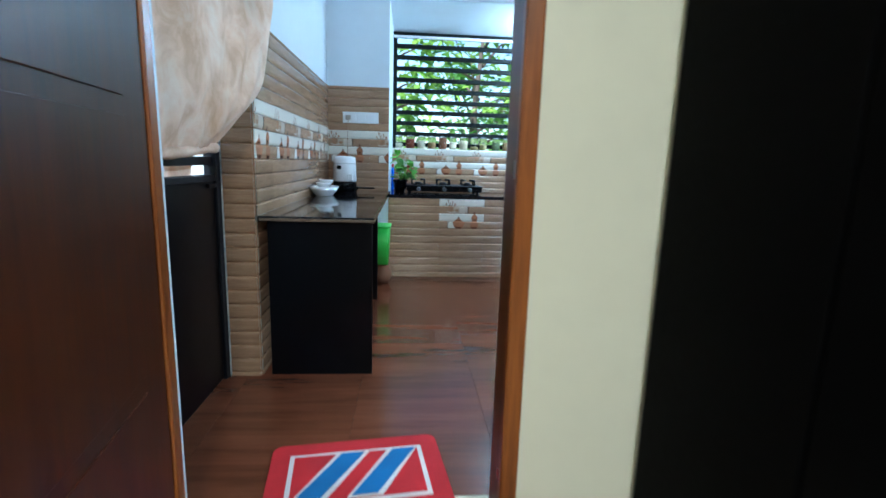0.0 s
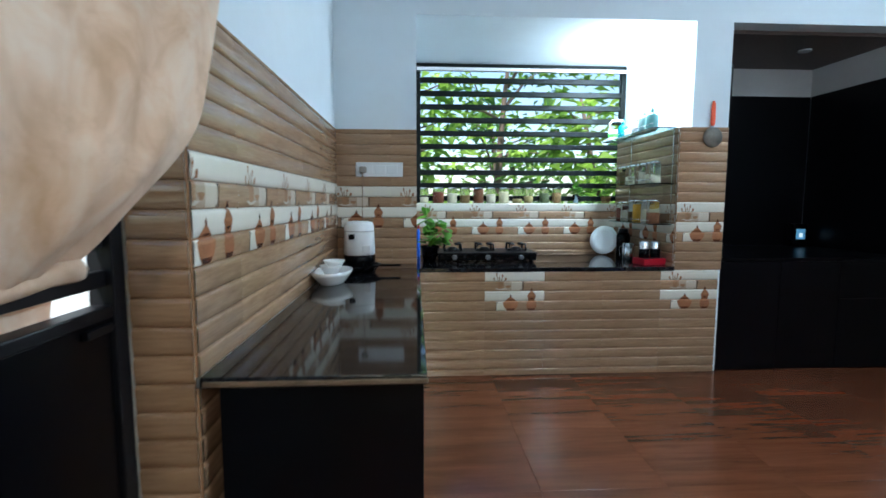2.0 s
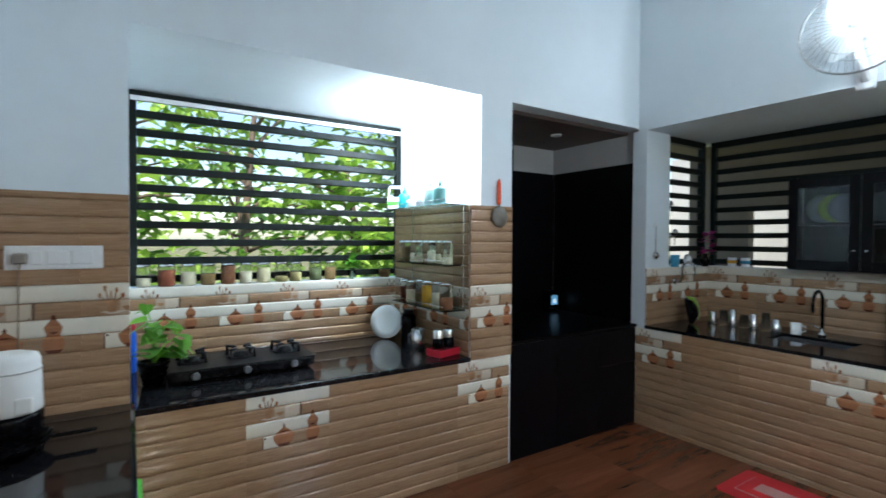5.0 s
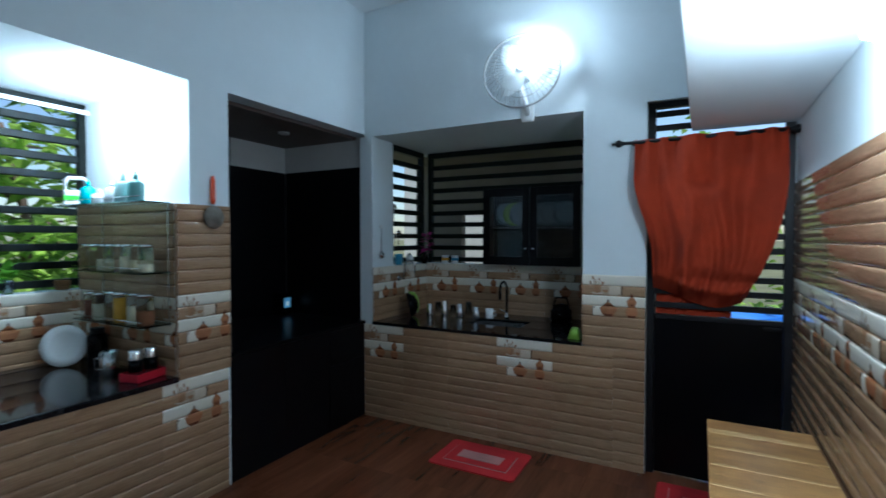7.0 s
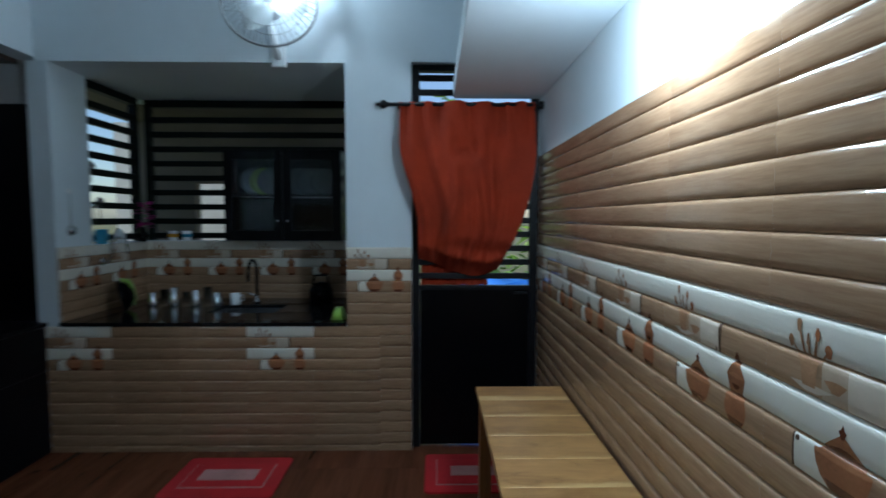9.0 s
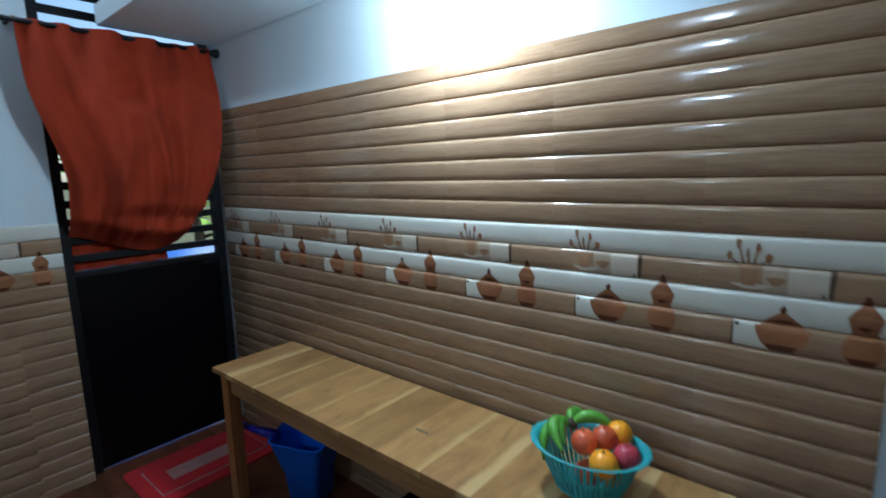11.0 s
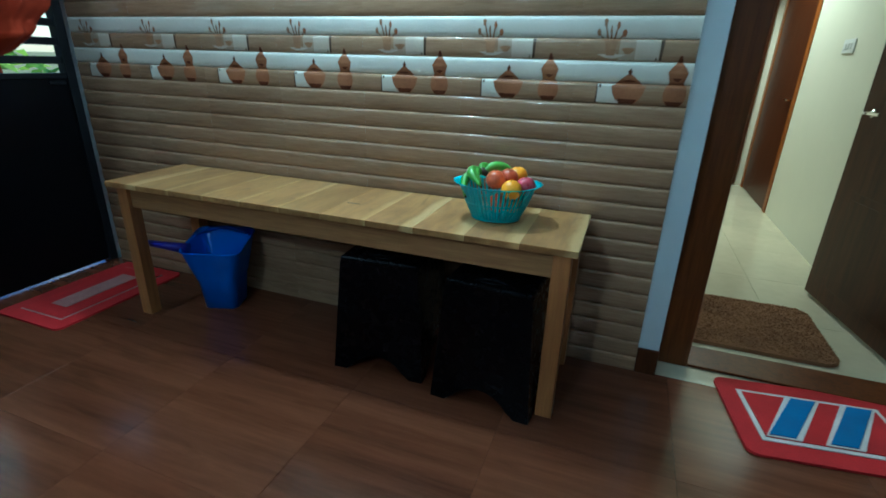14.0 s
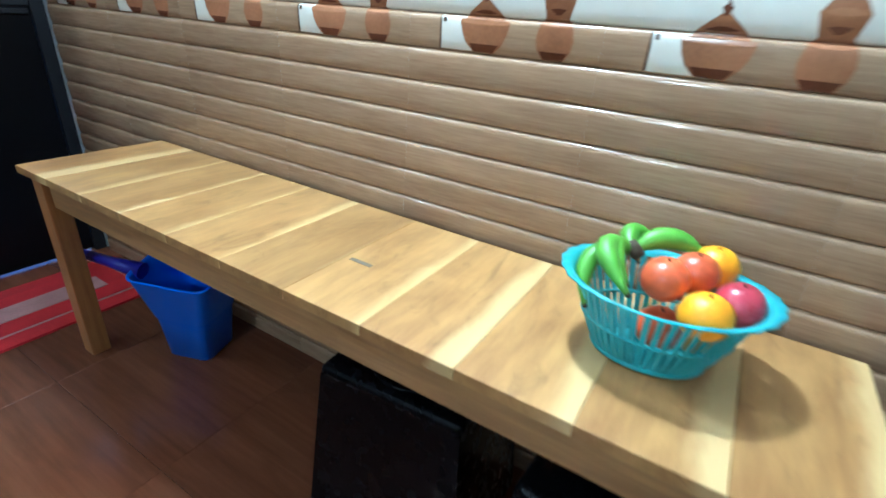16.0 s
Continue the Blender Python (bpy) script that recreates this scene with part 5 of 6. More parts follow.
for k in range(3):
    R = TILT @ Matrix.Rotation(math.tau * k / 3 + 0.5, 3, "Z")
    bl = B()
    sheet(bl, lambda u, v: FC + R @ Vector((0.03 + 0.20 * u, (v - 0.5) * (0.06 + 0.13 * math.sin(math.pi * min(1, u * 0.9 + 0.1))), 0.05 + 0.05 * (v - 0.5))), 8, 6, 0.002)
    part("blade", bl, BLADE, fan)


def bulb_lamp(name, label, at, out):
    ob = thing(name, label, "lamp", at)
    o = Vector(out)
    t = o.to_track_quat("Z", "Y").to_matrix()
    part("holder", lathe(B(), [(0.045, 0), (0.045, 0.012), (0.024, 0.02), (0.022, 0.055)], seg=14, turn=t), WHITEPLASTIC, ob)
    b = part("bulb", lathe(B(), [(0.018, 0.055), (0.030, 0.085), (0.032, 0.11), (0.022, 0.135), (0.004, 0.142)], seg=14, turn=t), BULB, ob, "lit cool white bulb")
    b.visible_shadow = False
    return ob


bulb_lamp("wall_lamp", "lit cool white bulb on the bay wall", (1.539, 6.45, 2.48), (-1, 0, -0.15))
bulb_lamp("wall_lamp", "lit cool white bulb on the wall behind the fan", (3.293, 4.28, 2.98), (-1, 0, 0.1))
bulb_lamp("wall_lamp", "lit cool white bulb under the loft slab", (1.34, 2.662, 2.22), (0, 1, 0))


# ---- window bay: hob, plant, crockery ----
hob = thing("gas_hob", "three-burner gas hob with a black glass top", "hob", (0.065, 6.43, 0.826))
part("body", box(B(), -0.40, 0.40, -0.185, 0.20, 0.018, 0.072, bevel=0.008), BLACKPLASTIC, hob)
part("glass_top", box(B(), -0.405, 0.405, -0.19, 0.205, 0.072, 0.080, bevel=0.003), plain("black_hob_glass", (0.003, 0.003, 0.004), 0.35, spec=0.15), hob)
for x in (-0.36, 0.36):
    for y in (-0.15, 0.16):
        part("foot", lathe(B(), [(0.018, 0), (0.016, 0.02)], (x, y, 0), 10), BLACKPLASTIC, hob)
for x in (-0.27, 0.0, 0.27):
    part("drip_ring", tube(B(), [(x + 0.075 * math.cos(a), 0.02 + 0.075 * math.sin(a), 0.084) for a in [math.tau * i / 24 for i in range(24)]], 0.005, 6, True), BLACK_PAINT, hob)
    part("burner", lathe(B(), [(0.045, 0.08), (0.045, 0.095), (0.036, 0.102), (0.036, 0.108), (0.01, 0.112)], (x, 0.02, 0), 18), BLACK_PAINT, hob)
    for k in range(4):
        a = radians(45 + 90 * k)
        c, s = math.cos(a), math.sin(a)
        part("pan_support", tube(B(), [(x + 0.095 * c, 0.02 + 0.095 * s, 0.082), (x + 0.095 * c, 0.02 + 0.095 * s, 0.138), (x + 0.035 * c, 0.02 + 0.035 * s, 0.134)], 0.010, 6), BLACK_PAINT, hob)
    part("knob", lathe(B(), [(0.021, 0), (0.021, 0.012), (0.016, 0.022)], (x, -0.19, 0.045), 14, turn=Matrix.Rotation(radians(90), 3, "X")), plain("grey_knob", (0.12, 0.12, 0.13), 0.35), hob)

plant = thing("house_plant", "leafy green pothos in a dark pot beside the hob", "plant", (-0.40, 6.36, 0.826))
part("pot", lathe(B(), [(0.055, 0), (0.075, 0.11), (0.08, 0.115), (0.08, 0.13), (0.068, 0.13), (0.066, 0.12)], seg=18), BLACKPLASTIC, plant)
pr_ = random.Random(21)
stems, leaves = B(), B()


def heart_leaf(bm, at, out, size, rng):
    out = Vector(out).normalized()
    side = out.cross(Vector((rng.uniform(-0.3, 0.3), rng.uniform(-0.3, 0.3), 1))).normalized()
    up = side.cross(out)
    at = Vector(at)
    pts = [(0, 0), (-0.12, 0.34), (0.12, 0.5), (0.5, 0.42), (1.0, 0.0)]
    left = [bm.verts.new(at + out * (a * size) + side * (b * size) - up * (0.18 * size * a * a)) for a, b in pts[1:-1]]
    right = [bm.verts.new(at + out * (a * size) - side * (b * size) - up * (0.18 * size * a * a)) for a, b in pts[1:-1]]
    mid = [bm.verts.new(at + out * (a * size) - up * (0.05 * size + 0.18 * size * a * a)) for a in (0.0, 0.12, 0.5, 1.0)]
    for edge in (left, right):
        for f in ((mid[0], edge[0], edge[1], mid[1]), (mid[1], edge[1], edge[2], mid[2]), (mid[2], edge[2], mid[3])):
            bm.faces.new(f)


for k in range(16):
    a = pr_.uniform(0, math.tau)
    tip = Vector((0.07 * math.cos(a) + pr_.uniform(-0.02, 0.08), -0.02 + 0.07 * math.sin(a), pr_.uniform(0.16, 0.44)))
    tube(stems, [(0, 0, 0.11), (tip.x * 0.4, tip.y * 0.4, tip.z * 0.8), tip], 0.003, 5)
    for j in range(2):
        b = a + pr_.uniform(-0.8, 0.8)
        heart_leaf(leaves, tip + Vector((0, 0, -0.03 * j)), (math.cos(b), math.sin(b) - 0.5, pr_.uniform(-0.7, 0.3)), pr_.uniform(0.07, 0.115), pr_)
part("stems", stems, LEAF_HOUSE, plant)
part("leaves", leaves, LEAF_HOUSE, plant)
bottle = thing("gas_lighter", "slim blue gas lighter with a red top in the bay corner", "lighter", (-0.490, 6.70, 0.826))
part("body", lathe(B(), [(0.013, 0), (0.015, 0.01), (0.015, 0.22), (0.009, 0.25)], seg=12), BLUEPLASTIC, bottle)
part("cap", lathe(B(), [(0.010, 0.25), (0.012, 0.29)], seg=12), REDPLASTIC, bottle)

dish = thing("dinner_plate", "large white plate leaning upright on the counter", "plate", (1.255, 6.83, 0.826 + 0.133), 0)
PT = Matrix.Rotation(radians(-44), 3, "Z") @ Matrix.Rotation(radians(78), 3, "X")
part("rim", lathe(B(), [(0.001, 0.0), (0.085, 0.0), (0.132, 0.016), (0.134, 0.020), (0.085, 0.006), (0.001, 0.005)], seg=32, turn=PT), CERAMIC, dish)
flask = thing("flask", "dark tall flask standing behind the plate", "flask", (1.36, 6.66, 0.826))
part("body", lathe(B(), [(0.055, 0), (0.06, 0.01), (0.06, 0.19), (0.045, 0.215)], seg=20), BLACKPLASTIC, flask)
part("cap", lathe(B(), [(0.042, 0.215), (0.04, 0.25)], seg=16), BLACK_PAINT, flask)


def jar(at, r, h, fill, lidmat, level, label, group="", name="storage_jar"):
    ob = thing(name, label, "jar", at, group=group)
    glass = part("glass", lathe(B(), [(r * 0.92, 0), (r, 0.006), (r, h * 0.86), (r * 0.86, h * 0.92)], seg=14), JARGLASS, ob)
    glass.visible_shadow = False
    if fill:
        part("contents", lathe(B(), [(r * 0.86, 0.004), (r * 0.90, 0.008), (r * 0.90, h * level), (r * 0.3, h * level + 0.004)], seg=12), fill, ob)
    part("lid", lathe(B(), [(r * 0.92, h * 0.90), (r * 0.96, h * 0.91), (r * 0.96, h * 0.985), (r * 0.85, h)], seg=14), lidmat, ob)
    return ob


mug = thing("steel_mug", "steel and glass mug beside the red tray", "mug", (1.28, 6.36, 0.826))
part("body", lathe(B(), [(0.046, 0), (0.050, 0.005), (0.050, 0.145), (0.046, 0.145), (0.045, 0.01)], seg=18), STEEL, mug)
part("handle", tube(B(), [(-0.048, 0, 0.12), (-0.082, 0, 0.112), (-0.082, 0, 0.048), (-0.048, 0, 0.04)], 0.005), STEEL, mug)
tray = thing("tray", "red plastic tray holding steel canisters", "tray", (1.33, 6.10, 0.826), 14)
part("base", box(B(), -0.10, 0.10, -0.065, 0.065, 0.0, 0.008, bevel=0.003), REDPLASTIC, tray)
for b in ((-0.10, 0.10, -0.069, -0.063), (-0.10, 0.10, 0.063, 0.069), (-0.104, -0.098, -0.065, 0.065), (0.098, 0.104, -0.065, 0.065)):
    part("side", box(B(), *b, 0.004, 0.05, bevel=0.002), REDPLASTIC, tray)
for k, dx in enumerate((-0.045, 0.045)):
    can = thing("canister", "steel canister with a dark printed band in the tray", "canister", (1.33 + dx, 6.10 + 0.02 * dx, 0.835), group="canisters in the tray")
    part("body", lathe(B(), [(0.036, 0), (0.038, 0.004), (0.038, 0.165), (0.032, 0.174)], seg=18), STEEL, can)
    part("band", lathe(B(), [(0.0388, 0.045), (0.0388, 0.115)], seg=18), BLACKPLASTIC, can)

# glass shelves with jars on the bay's side wall
rack = thing("glass_shelf", "three-tier glass wall shelf with slim dark posts", "shelf")
SHELVES = (1.145, 1.455, 1.872)
for z, y1 in zip(SHELVES, (6.74, 6.74, 6.95)):
    part("glass_tier", box(B(), 1.255, 1.438, 5.985, y1, z - 0.004, z + 0.004, bevel=0.001), SHELFGLASS, rack)
    part("edge_rail", tube(B(), [(1.257, 5.987, z + 0.03), (1.257, y1 - 0.01, z + 0.03)], 0.003, 6), CHROME, rack)
for y in (6.005, 6.72):
    part("post", box(B(), 1.430, 1.438, y - 0.004, y + 0.004, 1.13, 1.88, bevel=0.001), STEEL, rack)
for k in range(8):
    jar((1.315 + 0.012 * (k % 2), 6.035 + 0.091 * k, SHELVES[1] + 0.004), 0.041, 0.165, None if k in (3, 6) else SPICE[(1, 4, 1, 7, 4, 1, 7, 2)[k]], CHROME, 0.3 + 0.12 * (k % 4),
        "slim glass jar with a chrome lid", "jars on the middle shelf")
fills = (SPICE[3], SPICE[1], SPICE[5], SPICE[2], SPICE[1], SPICE[0])
for k in range(6):
    jar((1.315 + 0.012 * (k % 2), 6.045 + 0.118 * k, SHELVES[0] + 0.004), 0.048, 0.185 - 0.015 * (k > 3), fills[k], CHROME, 0.78 if k == 2 else 0.45 + 0.1 * (k % 3),
        "orange turmeric jar with a chrome lid" if k == 2 else "glass spice jar with a chrome lid", "jars on the lower shelf")
pack = thing("soap_pack", "white and green handled detergent pack on the top shelf", "detergent", (1.345, 6.86, SHELVES[2] + 0.004), -25)
part("body", box(B(), -0.068, 0.068, -0.022, 0.022, 0, 0.105, bevel=0.012, seg=3), WHITEPLASTIC, pack)
part("label_band", box(B(), -0.069, 0.069, -0.023, 0.023, 0.035, 0.068, bevel=0.002), GREENPLASTIC, pack)
part("handle", tube(B(), [(-0.056, 0, 0.095), (-0.056, 0, 0.165), (-0.040, 0, 0.185), (0.040, 0, 0.185), (0.056, 0, 0.165), (0.056, 0, 0.095)], 0.013, 8), WHITEPLASTIC, pack)
TEALBOT = plain("teal_bottle_plastic", (0.02, 0.30, 0.34), 0.25, vary=0.12)
for y, h, m, lab in ((6.70, 0.12, TEALBOT, "teal pump bottle on the top glass shelf"), (6.42, 0.10, WHITEPLASTIC, "white tub on the top glass shelf"),
                     (6.30, 0.13, plain("aqua_plastic", (0.42, 0.62, 0.62), 0.3), "pale aqua bottle on the top glass shelf"), (6.17, 0.13, plain("sea_green_plastic", (0.18, 0.44, 0.42), 0.3), "sea green bottle on the top glass shelf"),
                     (6.56, 0.07, WHITEPLASTIC, "small white pot on the top glass shelf")):
    b = thing("toiletry_bottle", lab, "bottle", (1.34, y, SHELVES[2] + 0.004))
    h *= 1.15
    part("body", lathe(B(), [(0.043, 0), (0.046, 0.006), (0.046, h * 0.75), (0.018, h * 0.9)], seg=16), m, b)
    part("cap", lathe(B(), [(0.014, h * 0.9), (0.014, h * 1.1), (0.006, h * 1.12), (0.006, h * 1.25)], seg=10), m, b)

# jars along the window sill
for x, r, h, k, lab in ((-0.43, 0.042, 0.055, 1, "low clear jar of pale grain on the sill"), (-0.296, 0.055, 0.10, 0, "round jar of dark red chillies on the sill"),
                        (-0.162, 0.048, 0.085, 1, "jar of white rice flour on the sill"), (-0.037, 0.05, 0.07, 2, "low jar of brown spice on the sill"),
                        (0.095, 0.050, 0.12, 3, "tall jar of brown nuts on the sill"), (0.217, 0.045, 0.08, 1, "jar of pale grain on the sill"),
                        (0.344, 0.050, 0.10, 4, "jar of yellow lentils on the sill"), (0.477, 0.05, 0.04, 7, "low tub of yellow snacks on the sill"),
                        (0.585, 0.045, 0.065, 7, "jar of pale seeds on the sill"), (0.743, 0.05, 0.09, 6, "jar of dark green lentils on the sill"),
                        (0.865, 0.045, 0.095, 2, "jar of tan powder on the sill")):
    jar((x, 7.088, 1.302), r * 1.0, 0.15, SPICE[k], CHROME, min(0.84, h / 0.145), lab, "jars on the window sill", "sill_jar")
vase = thing("glass_vase", "glass of green cuttings on the window sill", "plant", (1.06, 7.095, 1.302))
part("glass", lathe(B(), [(0.026, 0), (0.032, 0.09), (0.030, 0.09), (0.024, 0.004)], seg=14), JARGLASS, vase)
vl = B()
for k in range(16):
    a = pr_.uniform(0, math.tau)
    heart_leaf(vl, (0.02 * math.cos(a), 0.012 * math.sin(a), 0.08 + 0.006 * k), (math.cos(a), 0.3 * math.sin(a) - 0.5, pr_.uniform(-0.2, 0.7)), 0.07, pr_)
part("leaves", vl, LEAF_HOUSE, vase)
cane = thing("cane_basket", "small round brown cane basket on the sill", "basket", (1.36, 7.095, 1.302))
CANE = plain("cane", (0.23, 0.11, 0.035), 0.7, vary=0.35, scale=60)
for k in range(5):
    part("coil", tube(B(), ring_pts(0.038 + 0.0015 * k, 0.036, 0.008 + 0.013 * k, 24), 0.007, 6, True), CANE, cane)

# orange-handled strainer on the pillar
ladle = thing("strainer", "round steel strainer with an orange handle hanging on the pillar", "strainer", (1.69, N - 0.016, 1.88))
part("handle", lathe(B(), [(0.012, 0.0), (0.018, 0.02), (0.016, 0.15), (0.008, 0.18)], seg=12, sy=0.6), ORANGEPLASTIC, ladle)
part("bowl", lathe(B(), [(0.004, 0.026), (0.045, 0.018), (0.070, 0.004), (0.074, 0.0), (0.066, 0.0), (0.044, 0.012), (0.004, 0.02)], (0, -0.008, -0.085), 26, turn=Matrix.Rotation(radians(90), 3, "X")), plain("dull_wire_mesh", (0.20, 0.18, 0.15), 0.6, metal=0.4, vary=0.35, scale=90, relief=0.3), ladle)
part("neck", tube(B(), [(0, 0, 0.01), (0, -0.004, -0.02)], 0.005), STEEL, ladle)

# ---- long counter: switch plate, cooker, bowls ----
plate = thing("socket_plate", "wide white switch and socket plate on the tiles", "switch", (-0.775, N - 0.010, 1.545))
part("plate", box(B(), -0.168, 0.168, -0.012, 0.0, -0.051, 0.051, bevel=0.004), WHITEPLASTIC, plate)
for k, (a, b) in enumerate(((-0.135, -0.095), (-0.085, -0.045), (-0.03, 0.045), (0.055, 0.13))):
    part("rocker", box(B(), a, b, -0.016, -0.011, -0.03, 0.03, bevel=0.003), CERAMIC, plate)
part("plug", box(B(), -0.14, -0.09, -0.05, -0.016, -0.025, 0.02, bevel=0.008), plain("grey_plug", (0.30, 0.27, 0.24), 0.5), plate)
part("cord", tube(B(), [(-0.115, -0.035, -0.02), (-0.12, -0.03, -0.12), (-0.125, -0.02, -0.36), (-0.11, -0.05, -0.52)], 0.004, 6), plain("tan_cord", (0.22, 0.13, 0.08), 0.5), plate)
cook = thing("rice_cooker", "white plastic kitchen appliance on a dark base", "appliance", (-0.905, 5.76, 0.862))
part("base", lathe(B(), [(0.10, 0), (0.108, 0.01), (0.108, 0.075), (0.10, 0.09)], seg=28), BLACKPLASTIC, cook)
part("body", lathe(B(), [(0.10, 0.09), (0.108, 0.095), (0.100, 0.29), (0.092, 0.31), (0.06, 0.32)], seg=28), WHITEPLASTIC, cook)
part("seam", lathe(B(), [(0.1035, 0.25), (0.1045, 0.253), (0.1035, 0.256)], seg=28), plain("grey_seam", (0.4, 0.4, 0.4), 0.5), cook)
part("window", box(B(), -0.06, -0.02, -0.112, -0.098, 0.20, 0.235, bevel=0.004), BLACKPLASTIC, cook)
part("control", box(B(), 0.03, 0.085, -0.105, -0.085, 0.10, 0.16, bevel=0.006), WHITEPLASTIC, cook)
panb = thing("frying_pan", "black shallow pan lying on the counter", "pan", (-0.905, 5.53, 0.862))
part("bowl", lathe(B(), [(0.115, 0), (0.160, 0.048), (0.166, 0.050), (0.154, 0.042), (0.112, 0.006)], seg=28), BLACKPLASTIC, panb)
part("handle", box(B(), 0.150, 0.29, -0.014, 0.014, 0.036, 0.050, bevel=0.006), BLACKPLASTIC, panb)
bowl = thing("serving_bowl", "white oval ceramic bowl with smaller bowls stacked in it", "bowl", (-0.985, 5.10, 0.862), 84)
part("shell", lathe(B(), [(0.55, 0), (0.6, 0.006), (0.9, 0.05), (1.0, 0.075), (0.97, 0.075), (0.86, 0.05), (0.55, 0.012)], seg=30, sx=0.175, sy=0.112), CERAMIC, bowl)
for k in range(2):
    inner = thing("small_bowl", "small white glazed bowl stacked inside the oval bowl", "bowl", (-0.985 + 0.008 * k, 5.07 + 0.07 * k, 0.905 + 0.02 * k), group="small stacked bowls")
    part("shell", lathe(B(), [(0.025, 0), (0.03, 0.004), (0.055, 0.05), (0.062, 0.062), (0.058, 0.062), (0.05, 0.048), (0.02, 0.01)], seg=24), CERAMIC, inner)
bag = thing("green_basket", "bright green plastic basket on the floor by the counter", "basket", (-0.545, 5.66, 0.20))
part("body", taper(B(), 0.055, 0.10, 0.07, 0.13, 0.0, 0.36, 0.02, 0.025), GREENPLASTIC, bag)
part("rim", taper(B(), 0.076, 0.136, 0.078, 0.138, 0.345, 0.362, 0.03, 0.03), GREENPLASTIC, bag)
solid("clay_pot", lathe(B(), [(0.05, 0), (0.085, 0.06), (0.09, 0.10), (0.06, 0.16), (0.068, 0.19), (0.058, 0.19)], seg=20), plain("clay", (0.22, 0.09, 0.045), 0.8, vary=0.3),
      "brown clay pot on the floor under the green basket", "pot", at=(-0.545, 5.66, 0.004))

# ---- sink bay things ----
pot = thing("wok", "black rounded pan propped on its side by the wall", "pan", (3.66, 5.70, 1.005))
WT = Matrix.Rotation(radians(35), 3, "Z") @ Matrix.Rotation(radians(80), 3, "X")
part("bowl", lathe(B(), [(0.03, 0.09), (0.085, 0.065), (0.115, 0.02), (0.12, 0.0), (0.112, 0.0), (0.08, 0.055), (0.03, 0.078)], seg=26, turn=WT), BLACKPLASTIC, pot)
limep = thing("basin", "lime green plastic basin standing behind the black pan", "basin", (3.76, 5.74, 1.012))
part("shell", lathe(B(), [(0.05, 0.08), (0.10, 0.06), (0.122, 0.0), (0.116, 0.0), (0.095, 0.052), (0.05, 0.07)], seg=26, turn=WT), LIME, limep)
for k in range(7):
    t = thing("tumbler", "upturned steel tumbler draining by the sink", "tumbler", (3.90 + 0.02 * (k % 2), 5.60 - 0.085 * k, 0.888), group="tumblers by the sink")
    part("cup", lathe(B(), [(0.036, 0), (0.037, 0.004), (0.030, 0.11 + 0.02 * (k % 3)), (0.026, 0.112 + 0.02 * (k % 3))], seg=16), STEEL if k % 2 == 0 else JARGLASS, t)
mugw = thing("cup", "white cup standing by the sink", "cup", (3.98, 4.98, 0.888))
part("body", lathe(B(), [(0.034, 0), (0.036, 0.004), (0.038, 0.09), (0.034, 0.09), (0.032, 0.008)], seg=16), CERAMIC, mugw)
part("handle", tube(B(), [(0, -0.036, 0.075), (0, -0.062, 0.07), (0, -0.062, 0.03), (0, -0.036, 0.025)], 0.005), CERAMIC, mugw)
kettle = thing("kettle", "dark kettle at the back of the sink counter", "kettle", (4.12, 4.32, 0.888))
part("body", lathe(B(), [(0.09, 0), (0.10, 0.02), (0.095, 0.10), (0.06, 0.15), (0.02, 0.165)], seg=22), BLACKPLASTIC, kettle)
part("handle", tube(B(), [(0, -0.07, 0.14), (0, -0.05, 0.22), (0, 0.05, 0.22), (0, 0.07, 0.14)], 0.009), BLACKPLASTIC, kettle)
part("spout", tube(B(), [(-0.08, 0, 0.07), (-0.13, 0, 0.12)], 0.014), BLACKPLASTIC, kettle)
solid("scrub_cloth", taper(B(), 0.06, 0.05, 0.03, 0.025, 0, 0.08, 0.02, 0.01), LIME, "lime green cloth heaped at the counter edge", "cloth", at=(3.42, 4.03, 0.888))
hook = thing("tea_strainer", "small steel tea strainer hanging on the bay wall", "strainer", (3.42, 5.862, 1.50))
part("bowl", lathe(B(), [(0.004, 0.03), (0.028, 0.02), (0.038, 0), (0.034, 0), (0.024, 0.016), (0.004, 0.026)], (0, -0.004, 0), 18, turn=Matrix.Rotation(radians(90), 3, "X")), STEEL, hook)
part("handle", tube(B(), [(0, -0.006, 0.035), (0, -0.006, 0.26)], 0.004), STEEL, hook)
part("hook", lathe(B(), [(0.02, 0), (0.02, 0.008)], (0, 0, 0.27), 12, turn=Matrix.Rotation(radians(90), 3, "X")), CERAMIC, hook)
BLUEMUG = plain("sky_blue_plastic", (0.03, 0.25, 0.42), 0.35, vary=0.1)
bm_ = thing("plastic_mug", "sky blue plastic mug on the bay ledge", "mug", (3.78, 5.895, 1.39))
part("body", lathe(B(), [(0.055, 0), (0.058, 0.004), (0.066, 0.11), (0.061, 0.11), (0.054, 0.01)], seg=18, sy=0.45), BLUEMUG, bm_)
part("handle", tube(B(), [(-0.06, 0, 0.09), (-0.10, 0, 0.085), (-0.10, 0, 0.03), (-0.055, 0, 0.025)], 0.007), BLUEMUG, bm_)
for x, z, lab in ((3.69, 1.66, "upturned steel ladle hanging in the side window"), (3.68, 1.96, "steel ladle hanging high in the side window"), (3.76, 1.70, "steel spoon hanging in the side window")):
    sp = thing("ladle", lab, "ladle", (x, 5.885, z))
    part("bowl", lathe(B(), [(0.004, 0.045), (0.03, 0.03), (0.045, 0), (0.041, 0), (0.026, 0.026), (0.004, 0.04)], seg=16, sy=0.5), STEEL, sp)
    part("handle", tube(B(), [(0, 0, 0.03), (0.006, 0.008, -0.12)], 0.004), STEEL, sp)
